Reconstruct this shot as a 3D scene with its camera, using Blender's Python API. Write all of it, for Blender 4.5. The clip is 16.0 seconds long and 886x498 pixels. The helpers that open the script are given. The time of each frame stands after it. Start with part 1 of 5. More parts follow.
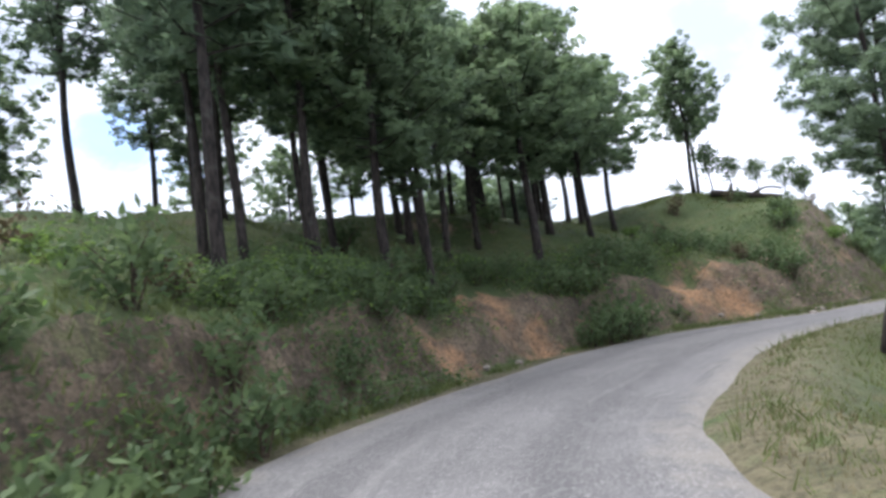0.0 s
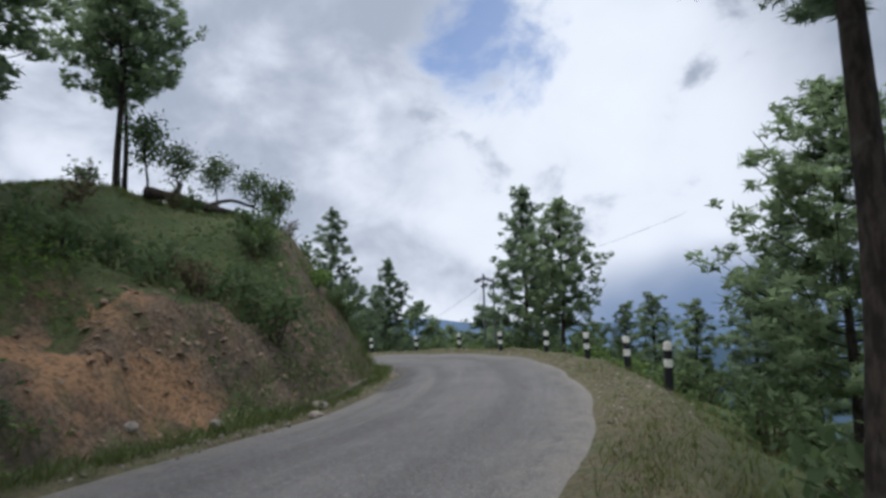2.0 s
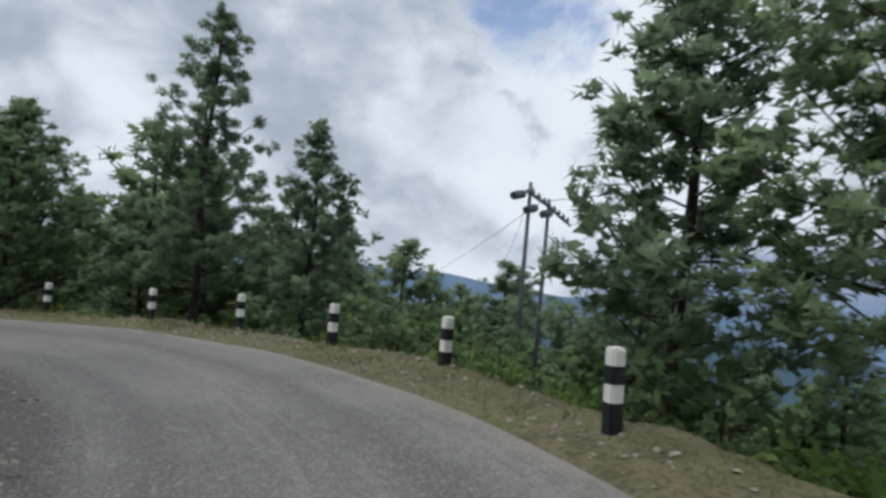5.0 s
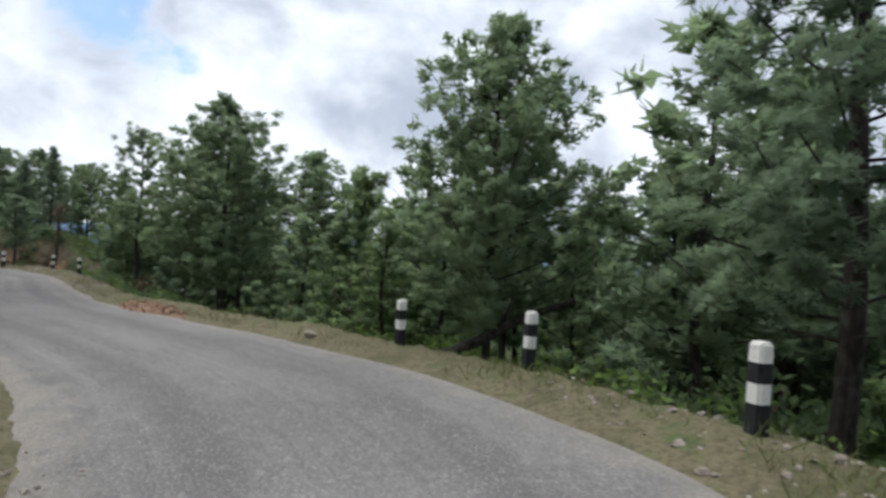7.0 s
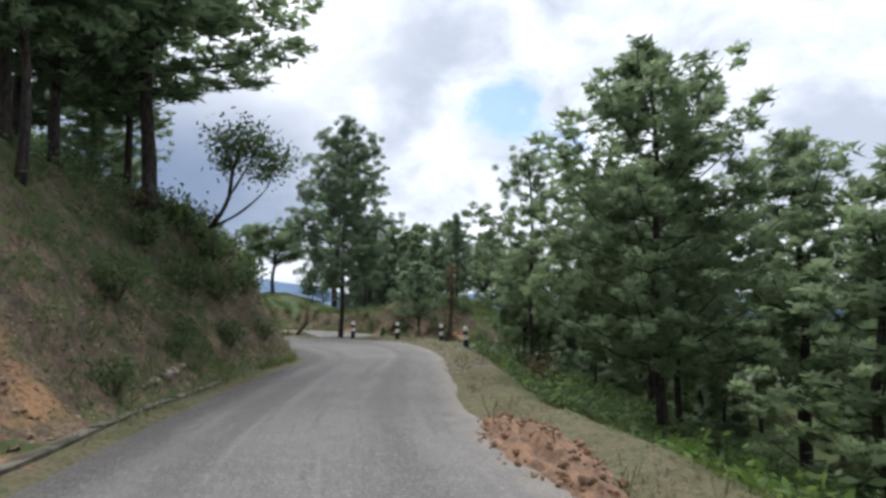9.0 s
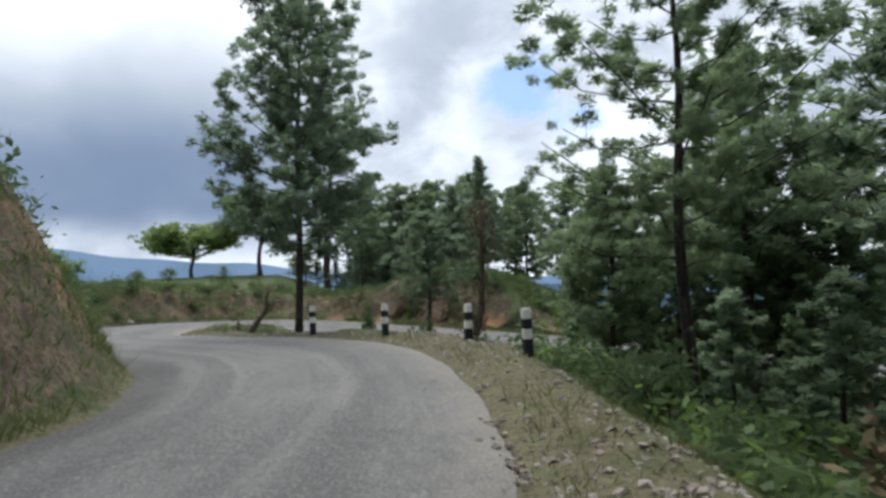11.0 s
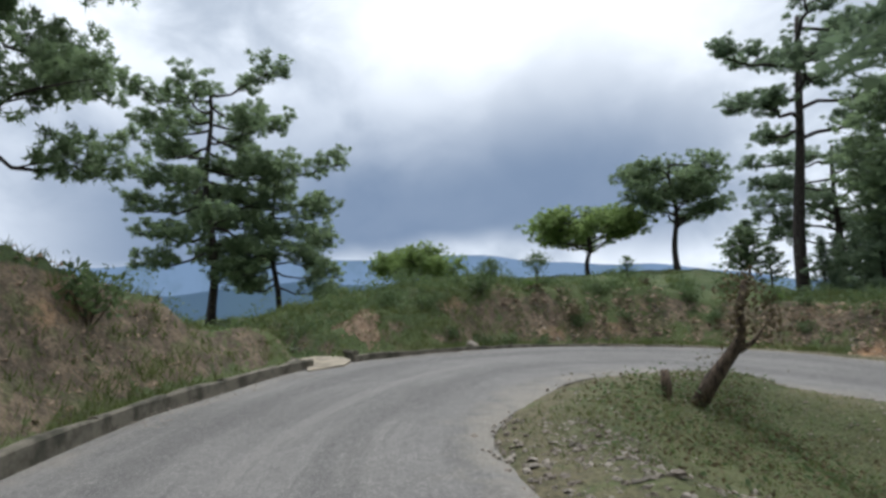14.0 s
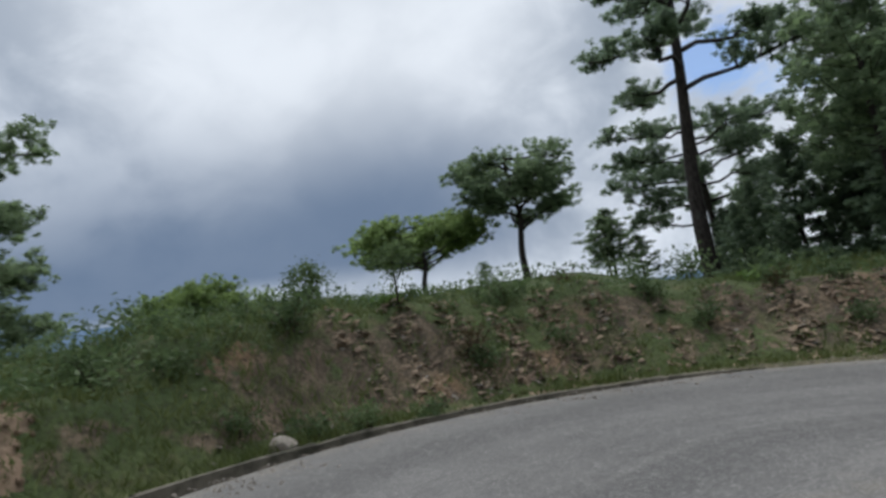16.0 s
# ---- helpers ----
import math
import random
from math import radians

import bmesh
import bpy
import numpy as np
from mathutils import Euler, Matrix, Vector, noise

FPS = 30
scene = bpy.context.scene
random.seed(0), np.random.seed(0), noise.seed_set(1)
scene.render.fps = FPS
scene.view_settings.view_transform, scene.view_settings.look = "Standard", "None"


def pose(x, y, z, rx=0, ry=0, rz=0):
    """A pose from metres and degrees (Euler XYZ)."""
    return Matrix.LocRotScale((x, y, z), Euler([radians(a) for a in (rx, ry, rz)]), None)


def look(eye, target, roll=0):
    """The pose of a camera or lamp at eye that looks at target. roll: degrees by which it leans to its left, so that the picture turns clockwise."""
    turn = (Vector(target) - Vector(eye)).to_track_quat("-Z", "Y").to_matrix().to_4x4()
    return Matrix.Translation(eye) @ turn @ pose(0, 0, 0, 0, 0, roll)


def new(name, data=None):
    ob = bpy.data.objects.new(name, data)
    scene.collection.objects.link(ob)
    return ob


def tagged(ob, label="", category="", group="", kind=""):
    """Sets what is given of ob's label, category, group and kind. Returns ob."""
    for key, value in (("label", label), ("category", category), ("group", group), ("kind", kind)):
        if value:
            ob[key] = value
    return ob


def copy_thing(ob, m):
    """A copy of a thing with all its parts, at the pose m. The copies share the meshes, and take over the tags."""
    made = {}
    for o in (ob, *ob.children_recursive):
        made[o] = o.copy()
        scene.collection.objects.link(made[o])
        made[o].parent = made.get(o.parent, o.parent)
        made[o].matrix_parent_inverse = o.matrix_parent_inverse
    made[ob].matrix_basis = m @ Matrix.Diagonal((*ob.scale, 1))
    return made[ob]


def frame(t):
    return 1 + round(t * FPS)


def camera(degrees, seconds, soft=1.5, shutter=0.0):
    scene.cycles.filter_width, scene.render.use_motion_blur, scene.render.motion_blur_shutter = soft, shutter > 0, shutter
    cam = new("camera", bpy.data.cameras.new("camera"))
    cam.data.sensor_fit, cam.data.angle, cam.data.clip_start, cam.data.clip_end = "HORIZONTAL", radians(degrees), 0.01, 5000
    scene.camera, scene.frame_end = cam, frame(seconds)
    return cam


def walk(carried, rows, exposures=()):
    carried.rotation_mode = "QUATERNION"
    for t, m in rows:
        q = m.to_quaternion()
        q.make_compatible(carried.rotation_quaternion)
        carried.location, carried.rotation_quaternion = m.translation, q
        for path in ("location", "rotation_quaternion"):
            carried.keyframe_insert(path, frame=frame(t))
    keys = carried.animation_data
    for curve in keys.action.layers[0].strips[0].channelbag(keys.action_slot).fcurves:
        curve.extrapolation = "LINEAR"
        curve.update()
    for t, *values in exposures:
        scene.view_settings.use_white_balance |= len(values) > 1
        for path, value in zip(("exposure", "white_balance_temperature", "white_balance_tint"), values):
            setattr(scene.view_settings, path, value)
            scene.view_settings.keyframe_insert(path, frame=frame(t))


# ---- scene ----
cam = camera(71.37, 16.0, soft=3.0, shutter=0.1)
# seconds, place in metres, yaw, pitch and roll in degrees
PATH = [
    (0.0, -0.168, 0.4, 1.5, -0.39, 4.42, 8.04),
    (0.5, 0.233, 4.028, 1.339, -11.83, 7.02, 3.51),
    (1.0, 1.302, 7.715, 1.278, -27.21, 5.02, 3.36),
    (1.5, 3.09, 10.886, 1.147, -40.75, 4.32, 1.06),
    (2.0, 5.507, 13.548, 0.992, -51.88, 5.26, 1.59),
    (2.5, 8.473, 15.823, 0.844, -61.45, 4.82, 0.0),
    (3.0, 11.756, 17.719, 0.693, -64.99, 4.69, -2.74),
    (3.2, 13.007, 18.366, 0.655, -66.01, 4.37, -2.71),
    (5.3, 23.004, 26.809, 0.396, -43.65, 1.05, -5.15),
    (5.5, 23.632, 27.835, 0.312, -38.9, 1.33, -4.94),
    (6.0, 24.935, 30.201, 0.125, -25.61, 1.42, -5.16),
    (6.5, 25.771, 32.897, -0.005, -14.55, 0.38, -2.75),
    (7.0, 26.024, 35.551, -0.154, -3.46, -0.87, -3.44),
    (7.5, 25.737, 38.435, -0.332, 7.72, 1.97, -5.24),
    (8.0, 24.96, 41.315, -0.527, 18.13, 1.02, -1.96),
    (8.5, 23.72, 43.951, -0.669, 27.77, 0.74, 0.61),
    (9.0, 22.019, 46.478, -0.815, 32.25, 4.0, 0.24),
    (9.2, 21.289, 47.505, -0.891, 32.86, 3.41, 1.01),
    (11.3, 13.275, 59.519, -1.571, 34.39, 2.54, 2.55),
    (11.5, 12.449, 60.386, -1.563, 36.8, 3.52, 2.8),
    (12.0, 10.183, 62.75, -1.564, 44.06, 5.27, 0.78),
    (12.5, 7.751, 64.881, -1.625, 49.09, 4.58, -2.64),
    (13.0, 5.01, 66.629, -1.699, 57.49, 4.89, -3.32),
    (13.5, 2.391, 68.082, -1.735, 63.52, 3.41, -0.2),
    (14.0, -0.286, 69.129, -1.801, 70.35, 4.07, 2.6),
    (14.5, -3.041, 70.015, -1.958, 71.81, 3.78, 4.79),
    (15.0, -5.273, 70.711, -1.997, 69.39, 5.28, 9.76),
    (15.5, -7.847, 71.846, -1.985, 63.05, 7.95, 9.96),
    (16.0, -10.031, 73.372, -2.042, 53.64, 5.82, 9.91),
]
walk(cam, [(t, pose(x, y, z, 90 + pitch, roll, yaw)) for t, x, y, z, yaw, pitch, roll in PATH], exposures=((0.0, 0.93, 5900, 14), (1.0, 0.72, 5900, 14), (2.0, -0.24, 5950, 11), (3.0, -0.42, 6000, 8), (5.5, -0.25, 6050, 8), (6.5, -0.04, 6050, 8), (7.0, 0.17, 6100, 10), (7.5, 0.24, 6150, 11), (9.0, 0.37, 6150, 11), (11.5, 0.1, 6050, 8), (12.3, -0.04, 6050, 8), (13.3, 0.34, 6050, 8), (14.5, -0.1, 6050, 8), (15.4, -0.3, 6050, 8), (16.0, -0.35, 6000, 8)))

# ---- sky and sun ----
SUN_AZIMUTH, SUN_HEIGHT = 62.0, 70.0


def heading(azimuth, height):
    """The unit vector towards a place of the sky: degrees from +y, counted to the left, and above the horizon."""
    a, h = radians(azimuth), radians(height)
    return Vector((-math.sin(a) * math.cos(h), math.cos(a) * math.cos(h), math.sin(h)))


class Nodes:
    """A short way to build a node tree."""

    def __init__(self, tree):
        self.tree = tree
        tree.nodes.clear()

    def add(self, kind, **values):
        node = self.tree.nodes.new(kind)
        for key, value in values.items():
            if key in node.inputs:
                self.put(node.inputs[key], value)
            else:
                setattr(node, key, value)
        return node

    def put(self, socket, value):
        if isinstance(value, bpy.types.NodeSocket):
            self.tree.links.new(value, socket)
        else:
            socket.default_value = value

    def math(self, how, a, b=0.0, c=0.0, clamp=False):
        node = self.tree.nodes.new("ShaderNodeMath")
        node.operation, node.use_clamp = how, clamp
        for socket, value in zip(node.inputs, (a, b, c)):
            self.put(socket, value)
        return node.outputs[0]

    def vec(self, how, a, b=(0, 0, 0)):
        node = self.tree.nodes.new("ShaderNodeVectorMath")
        node.operation = how
        self.put(node.inputs[0], a)
        self.put(node.inputs[1], b)
        return node.outputs["Value"] if how in ("DOT_PRODUCT", "LENGTH") else node.outputs["Vector"]

    def noise(self, vector, scale, detail=4.0, rough=0.55, distortion=0.0):
        node = self.tree.nodes.new("ShaderNodeTexNoise")
        self.put(node.inputs["Vector"], vector)
        node.inputs["Scale"].default_value, node.inputs["Detail"].default_value = scale, detail
        node.inputs["Roughness"].default_value, node.inputs["Distortion"].default_value = rough, distortion
        return node.outputs[0]

    def span(self, value, low, high, to_low=0.0, to_high=1.0):
        node = self.tree.nodes.new("ShaderNodeMapRange")
        node.interpolation_type = "SMOOTHSTEP"
        for socket, v in zip(node.inputs, (value, low, high, to_low, to_high)):
            self.put(socket, v)
        return node.outputs[0]

    def mix(self, factor, a, b, how="MIX"):
        node = self.tree.nodes.new("ShaderNodeMix")
        node.data_type, node.blend_type = "RGBA", how
        self.put(node.inputs[0], factor)
        for socket, value in ((node.inputs[6], a), (node.inputs[7], b)):
            self.put(socket, (*value, 1) if isinstance(value, tuple) and len(value) == 3 else value)
        return node.outputs[2]


world = bpy.data.worlds.new("cloudy_sky")
scene.world = world
world.use_nodes = True
n = Nodes(world.node_tree)
way = n.add("ShaderNodeTexCoord").outputs["Generated"]
sky = n.add("ShaderNodeTexSky", sky_type="NISHITA", sun_disc=False, sun_elevation=radians(SUN_HEIGHT), sun_rotation=radians(-SUN_AZIMUTH))
sky.air_density, sky.dust_density, sky.ozone_density = 1.0, 0.6, 1.5
blue = n.mix(1.0, sky.outputs[0], (0.113, 0.135, 0.163), "MULTIPLY")
squeezed = n.vec("MULTIPLY", way, (1.0, 1.0, 1.35))
big = n.noise(squeezed, 2.6, 3.0, 0.5, 0.2)
fine = n.noise(squeezed, 6.5, 6.0, 0.55, 0.25)
billow = n.math("ADD", n.math("MULTIPLY", big, 0.52), n.math("MULTIPLY", fine, 0.48))
cloud = n.mix(n.span(billow, 0.38, 0.60), (0.50, 0.545, 0.62), (1.0, 1.02, 1.06))
# the brighter cloud in front of the sun, the slate-blue rain cloud under it and a duller bank in the east
toward_sun = n.span(n.vec("DOT_PRODUCT", way, tuple(heading(60, 29))), 0.90, 1.0)
cloud = n.mix(n.math("MULTIPLY", toward_sun, 0.75), cloud, (1.12, 1.12, 1.13))
up = n.add("ShaderNodeSeparateXYZ", Vector=way).outputs[2]
wobble = n.math("MULTIPLY", n.math("SUBTRACT", big, 0.5), 0.18)
height = n.math("ADD", up, wobble)
rain_side = n.span(n.vec("DOT_PRODUCT", way, tuple(heading(75, 6))), 0.78, 0.95)
rain_band = n.math("MULTIPLY", n.span(height, 0.03, 0.10), n.span(height, 0.42, 0.15))
cloud = n.mix(n.math("MULTIPLY", n.math("MULTIPLY", rain_side, rain_band), 0.92), cloud, (0.17, 0.235, 0.35))
dull = n.span(n.vec("DOT_PRODUCT", way, tuple(heading(-96, 20))), 0.90, 0.99)
cloud = n.mix(n.math("MULTIPLY", dull, 0.65), cloud, (0.36, 0.40, 0.47))
cumulus = n.math("MULTIPLY", n.span(n.vec("DOT_PRODUCT", way, tuple(heading(-66, 15))), 0.94, 0.985), n.span(fine, 0.28, 0.44))
cloud = n.mix(n.math("MULTIPLY", cumulus, 0.85), cloud, (1.06, 1.08, 1.11))
far_rain = n.math("MULTIPLY", n.span(n.vec("DOT_PRODUCT", way, tuple(heading(-76, 0))), 0.955, 0.992), n.span(height, 0.10, -0.02))
cloud = n.mix(n.math("MULTIPLY", far_rain, 0.9), cloud, (0.20, 0.29, 0.46))
# the gaps of blue
holes = None
for azimuth, elevation, wide, narrow in ((-55.5, 23, 0.9925, 0.9990), (24.5, 15, 0.9952, 1.0), (150, 40, 0.97, 0.99), (-150, 45, 0.97, 0.99)):
    near = n.vec("DOT_PRODUCT", way, tuple(heading(azimuth, elevation)))
    ragged = n.math("ADD", near, n.math("MULTIPLY", n.math("SUBTRACT", fine, 0.5), 0.028))
    gap = n.span(ragged, wide, narrow)
    holes = gap if holes is None else n.math("MAXIMUM", holes, gap)
sight = n.mix(n.math("MULTIPLY", holes, 0.75), cloud, blue)
back = n.add("ShaderNodeBackground", Color=sight, Strength=1.0)
n.tree.links.new(back.outputs[0], n.add("ShaderNodeOutputWorld").inputs[0])

sun = new("sun", bpy.data.lights.new("sun", "SUN"))
sun.data.energy, sun.data.angle, sun.data.color = 3.2, radians(50), (1.0, 0.96, 0.9)
sun.matrix_world = look(heading(SUN_AZIMUTH, SUN_HEIGHT) * 100, (0, 0, 0))

# ---- materials ----
def material(name, build, rough=0.9, bump=0.0, through_light=0.0):
    """build(n, place) returns the colour socket and the height socket or None; place is the position in metres."""
    m = bpy.data.materials.new(name)
    m.use_nodes = True
    k = Nodes(m.node_tree)
    place = k.add("ShaderNodeNewGeometry").outputs["Position"]
    colour, high = build(k, place)
    shader = k.add("ShaderNodeBsdfPrincipled", **{"Base Color": colour, "Roughness": rough})
    shader.inputs["Specular IOR Level"].default_value = 0.25
    if high is not None and bump:
        b = k.add("ShaderNodeBump", Height=high, Strength=1.0, Distance=bump)
        k.tree.links.new(b.outputs[0], shader.inputs["Normal"])
    out = shader.outputs[0]
    if through_light:
        thin = k.add("ShaderNodeBsdfTranslucent", Color=colour)
        blend = k.add("ShaderNodeMixShader")
        blend.inputs[0].default_value = through_light
        k.tree.links.new(out, blend.inputs[1])
        k.tree.links.new(thin.outputs[0], blend.inputs[2])
        out = blend.outputs[0]
    k.tree.links.new(out, k.add("ShaderNodeOutputMaterial").inputs[0])
    return m


# bare slips of the cutting: x, y, radius
SCARS = ((0.0, 14.3, 0.9), (1.3, 17.5, 1.3), (2.4, 17.2, 1.1), (8.7, 22.6, 1.3), (10.4, 23.2, 1.15), (12.6, 50.4, 1.2), (14.3, 49.2, 1.2), (16.0, 47.9, 1.3), (-12.4, 86.0, 0.8), (-9.2, 86.7, 0.9), (-5.8, 86.9, 0.9), (-2.2, 87.2, 0.8))


def ground_look(k, p):
    """Grass on the gentle slopes, red-brown earth and stones on the steep cuttings."""
    steep = k.add("ShaderNodeSeparateXYZ", Vector=k.add("ShaderNodeNewGeometry").outputs["Normal"]).outputs[2]
    broad, mid, fine = k.noise(p, 0.22, 3.0), k.noise(p, 1.6, 5.0, 0.6), k.noise(p, 14.0, 6.0, 0.65)
    grass = k.mix(k.span(broad, 0.38, 0.62), (0.056, 0.082, 0.028), (0.092, 0.116, 0.042))
    grass = k.mix(k.span(mid, 0.50, 0.74, 0.0, 0.8), grass, (0.135, 0.115, 0.058))
    earth = k.mix(k.span(mid, 0.35, 0.65), (0.105, 0.079, 0.057), (0.20, 0.15, 0.102))
    earth = k.mix(k.span(k.noise(p, 0.45, 3.0), 0.58, 0.70, 0.0, 0.8), earth, (0.29, 0.185, 0.108))
    earth = k.mix(k.span(k.noise(p, 3.4, 5.0, 0.7), 0.50, 0.38, 0.0, 0.75), earth, (0.085, 0.066, 0.048))
    earth = k.mix(k.span(k.noise(p, 1.3, 4.0, 0.65), 0.52, 0.62, 0.0, 0.75), earth, (0.105, 0.112, 0.048))
    earth = k.mix(k.span(fine, 0.58, 0.72, 0.0, 0.6), earth, (0.30, 0.245, 0.185))
    # rain has left dark streaks down the faces
    streak = k.noise(k.vec("MULTIPLY", p, (3.2, 3.2, 0.55)), 1.0, 4.0, 0.6)
    earth = k.mix(k.span(streak, 0.52, 0.66, 0.0, 0.65), earth, (0.06, 0.046, 0.035))
    bare = k.math("ADD", k.span(steep, 0.90, 0.62, 0.0, 0.6), k.math("MULTIPLY", k.math("SUBTRACT", mid, 0.5), 1.3))
    slip = None
    for x, y, r in SCARS:
        away = k.vec("LENGTH", k.vec("MULTIPLY", k.vec("SUBTRACT", p, (x, y, 0)), (1, 1, 0)))
        patch = k.span(k.math("ADD", away, k.math("MULTIPLY", mid, 2.2)), r + 1.15, r * 0.55 + 0.85, 0.0, 1.1)
        slip = patch if slip is None else k.math("MAXIMUM", slip, patch)
    bare = k.math("ADD", bare, slip)
    earth = k.mix(k.math("MULTIPLY", slip, k.span(k.noise(p, 0.9, 4.0, 0.6), 0.38, 0.58, 0.1, 0.9)), earth, (0.37, 0.215, 0.115))
    cut = k.add("ShaderNodeAttribute", attribute_name="cut").outputs["Fac"]
    bare = k.math("ADD", bare, k.math("MULTIPLY", cut, k.span(k.noise(p, 2.6, 5.0, 0.7), 0.36, 0.56, 0.25, 1.2)))
    colour = k.mix(k.span(bare, 0.50, 0.72), grass, earth)
    worn = k.add("ShaderNodeAttribute", attribute_name="worn").outputs["Fac"]
    dust = k.mix(k.span(mid, 0.4, 0.65), (0.165, 0.132, 0.086), (0.092, 0.09, 0.045))
    colour = k.mix(k.math("MULTIPLY", worn, k.span(mid, 0.25, 0.55)), colour, dust)
    colour = k.mix(k.span(fine, 0.34, 0.56, 0.3, 1.0), (0.04, 0.04, 0.024), colour)
    return colour, k.math("ADD", k.math("MULTIPLY", fine, 0.5), k.noise(p, 4.5, 4.0, 0.6))


# dark damp grit along the inner edge of the bends: x, y, radius
GUTTERS = ((22.8, 32.5, 8.0), (15.8, 50.6, 6.5), (10.4, 57.4, 4.5), (6.0, 63.6, 5.0), (2.0, 66.4, 4.0), (18.6, 25.2, 3.5))


def road_look(k, p):
    """Worn, dusty surface dressing: pale chippings, darker wheel tracks, patches and fine cracks."""
    uv = k.add("ShaderNodeUVMap", uv_map="UVMap").outputs[0]
    across = k.add("ShaderNodeSeparateXYZ", Vector=uv).outputs[0]
    fine, mid, broad = k.noise(p, 34.0, 3.0, 0.75), k.noise(p, 2.2, 5.0, 0.6), k.noise(k.vec("MULTIPLY", p, (1, 1, 0)), 0.35, 3.0)
    grit, coarse = k.noise(p, 130.0, 2.0, 0.6), k.noise(p, 7.0, 5.0, 0.75)
    colour = k.mix(k.span(broad, 0.35, 0.65), (0.108, 0.103, 0.099), (0.147, 0.14, 0.134))
    colour = k.mix(k.math("MULTIPLY", k.span(mid, 0.45, 0.72), 0.6), colour, (0.107, 0.102, 0.098))
    wheel = k.math("ABSOLUTE", k.math("SUBTRACT", k.math("ABSOLUTE", across), 0.42))
    wheel = k.math("ADD", wheel, k.math("MULTIPLY", k.math("SUBTRACT", mid, 0.5), 0.35))
    drag = k.noise(k.vec("MULTIPLY", uv, (5.0, 0.35, 1.0)), 1.0, 5.0, 0.65)
    colour = k.mix(k.span(wheel, 0.20, 0.02, 0.0, 0.75), colour, (0.080, 0.076, 0.074))
    colour = k.mix(k.span(drag, 0.52, 0.66, 0.0, 0.55), colour, (0.078, 0.075, 0.073))
    colour = k.mix(k.span(drag, 0.46, 0.34, 0.0, 0.45), colour, (0.20, 0.19, 0.178))
    # thin dark seams and cracks that run along the road
    run = k.noise(k.vec("MULTIPLY", uv, (3.2, 0.22, 1.0)), 2.0, 6.0, 0.6, 0.6)
    seam = k.math("ABSOLUTE", k.math("SUBTRACT", run, 0.52))
    colour = k.mix(k.span(seam, 0.010, 0.0, 0.0, 0.6), colour, (0.07, 0.068, 0.065))
    colour = k.mix(k.span(coarse, 0.50, 0.68, 0.0, 0.4), colour, (0.205, 0.196, 0.184))
    colour = k.mix(k.span(coarse, 0.47, 0.33, 0.0, 0.5), colour, (0.11, 0.105, 0.1))
    edge = k.math("ADD", k.math("ABSOLUTE", across), k.math("MULTIPLY", k.math("SUBTRACT", mid, 0.5), 0.7))
    colour = k.mix(k.span(edge, 0.72, 1.02, 0.0, 0.8), colour, (0.21, 0.19, 0.16))
    for x, y, r in GUTTERS:
        away = k.vec("LENGTH", k.vec("MULTIPLY", k.vec("SUBTRACT", p, (x, y, 0)), (1, 1, 0)))
        inner = k.math("ADD", across, k.math("MULTIPLY", k.math("SUBTRACT", coarse, 0.5), 0.5))
        damp = k.math("MULTIPLY", k.span(away, r, 0.6 * r), k.span(inner, 0.62, 0.80, 0.0, 0.85))
        colour = k.mix(damp, colour, (0.045, 0.043, 0.042))
    colour = k.mix(k.span(fine, 0.53, 0.64, 0.0, 0.45), colour, (0.36, 0.345, 0.325))
    colour = k.mix(k.span(fine, 0.47, 0.36, 0.0, 0.4), colour, (0.065, 0.062, 0.06))
    colour = k.mix(k.span(grit, 0.56, 0.66, 0.0, 0.25), colour, (0.34, 0.33, 0.31))
    colour = k.mix(k.span(grit, 0.45, 0.36, 0.0, 0.3), colour, (0.07, 0.067, 0.064))
    return colour, fine


def needle_look(dark, light):
    def build(k, p):
        pick = k.add("ShaderNodeNewGeometry").outputs["Random Per Island"]
        tree = k.add("ShaderNodeObjectInfo").outputs["Random"]
        colour = k.mix(k.math("MULTIPLY", pick, 0.45), dark, light)
        colour = k.mix(k.span(k.noise(p, 1.7, 3.0), 0.40, 0.66, 0.0, 0.7), colour, light)
        return k.mix(k.math("MULTIPLY", tree, 0.45), colour, k.mix(0.5, dark, colour)), None
    return build


def bark_look(low, high):
    def build(k, p):
        rise = k.noise(k.vec("MULTIPLY", p, (14.0, 14.0, 4.0)), 1.0, 5.0, 0.65)
        colour = k.mix(k.span(rise, 0.38, 0.62), low, high)
        return k.mix(k.span(k.noise(p, 3.0, 4.0), 0.58, 0.70, 0.0, 0.5), colour, (0.10, 0.10, 0.085)), rise
    return build


def plain_look(base, other, scale, low=0.4, high=0.65):
    def build(k, p):
        mid, fine = k.noise(p, scale, 5.0, 0.6), k.noise(p, scale * 7, 4.0, 0.65)
        colour = k.mix(k.span(mid, low, high), base, other)
        return k.mix(k.span(fine, 0.55, 0.75, 0.0, 0.4), colour, tuple(0.55 * v for v in base)), fine
    return build


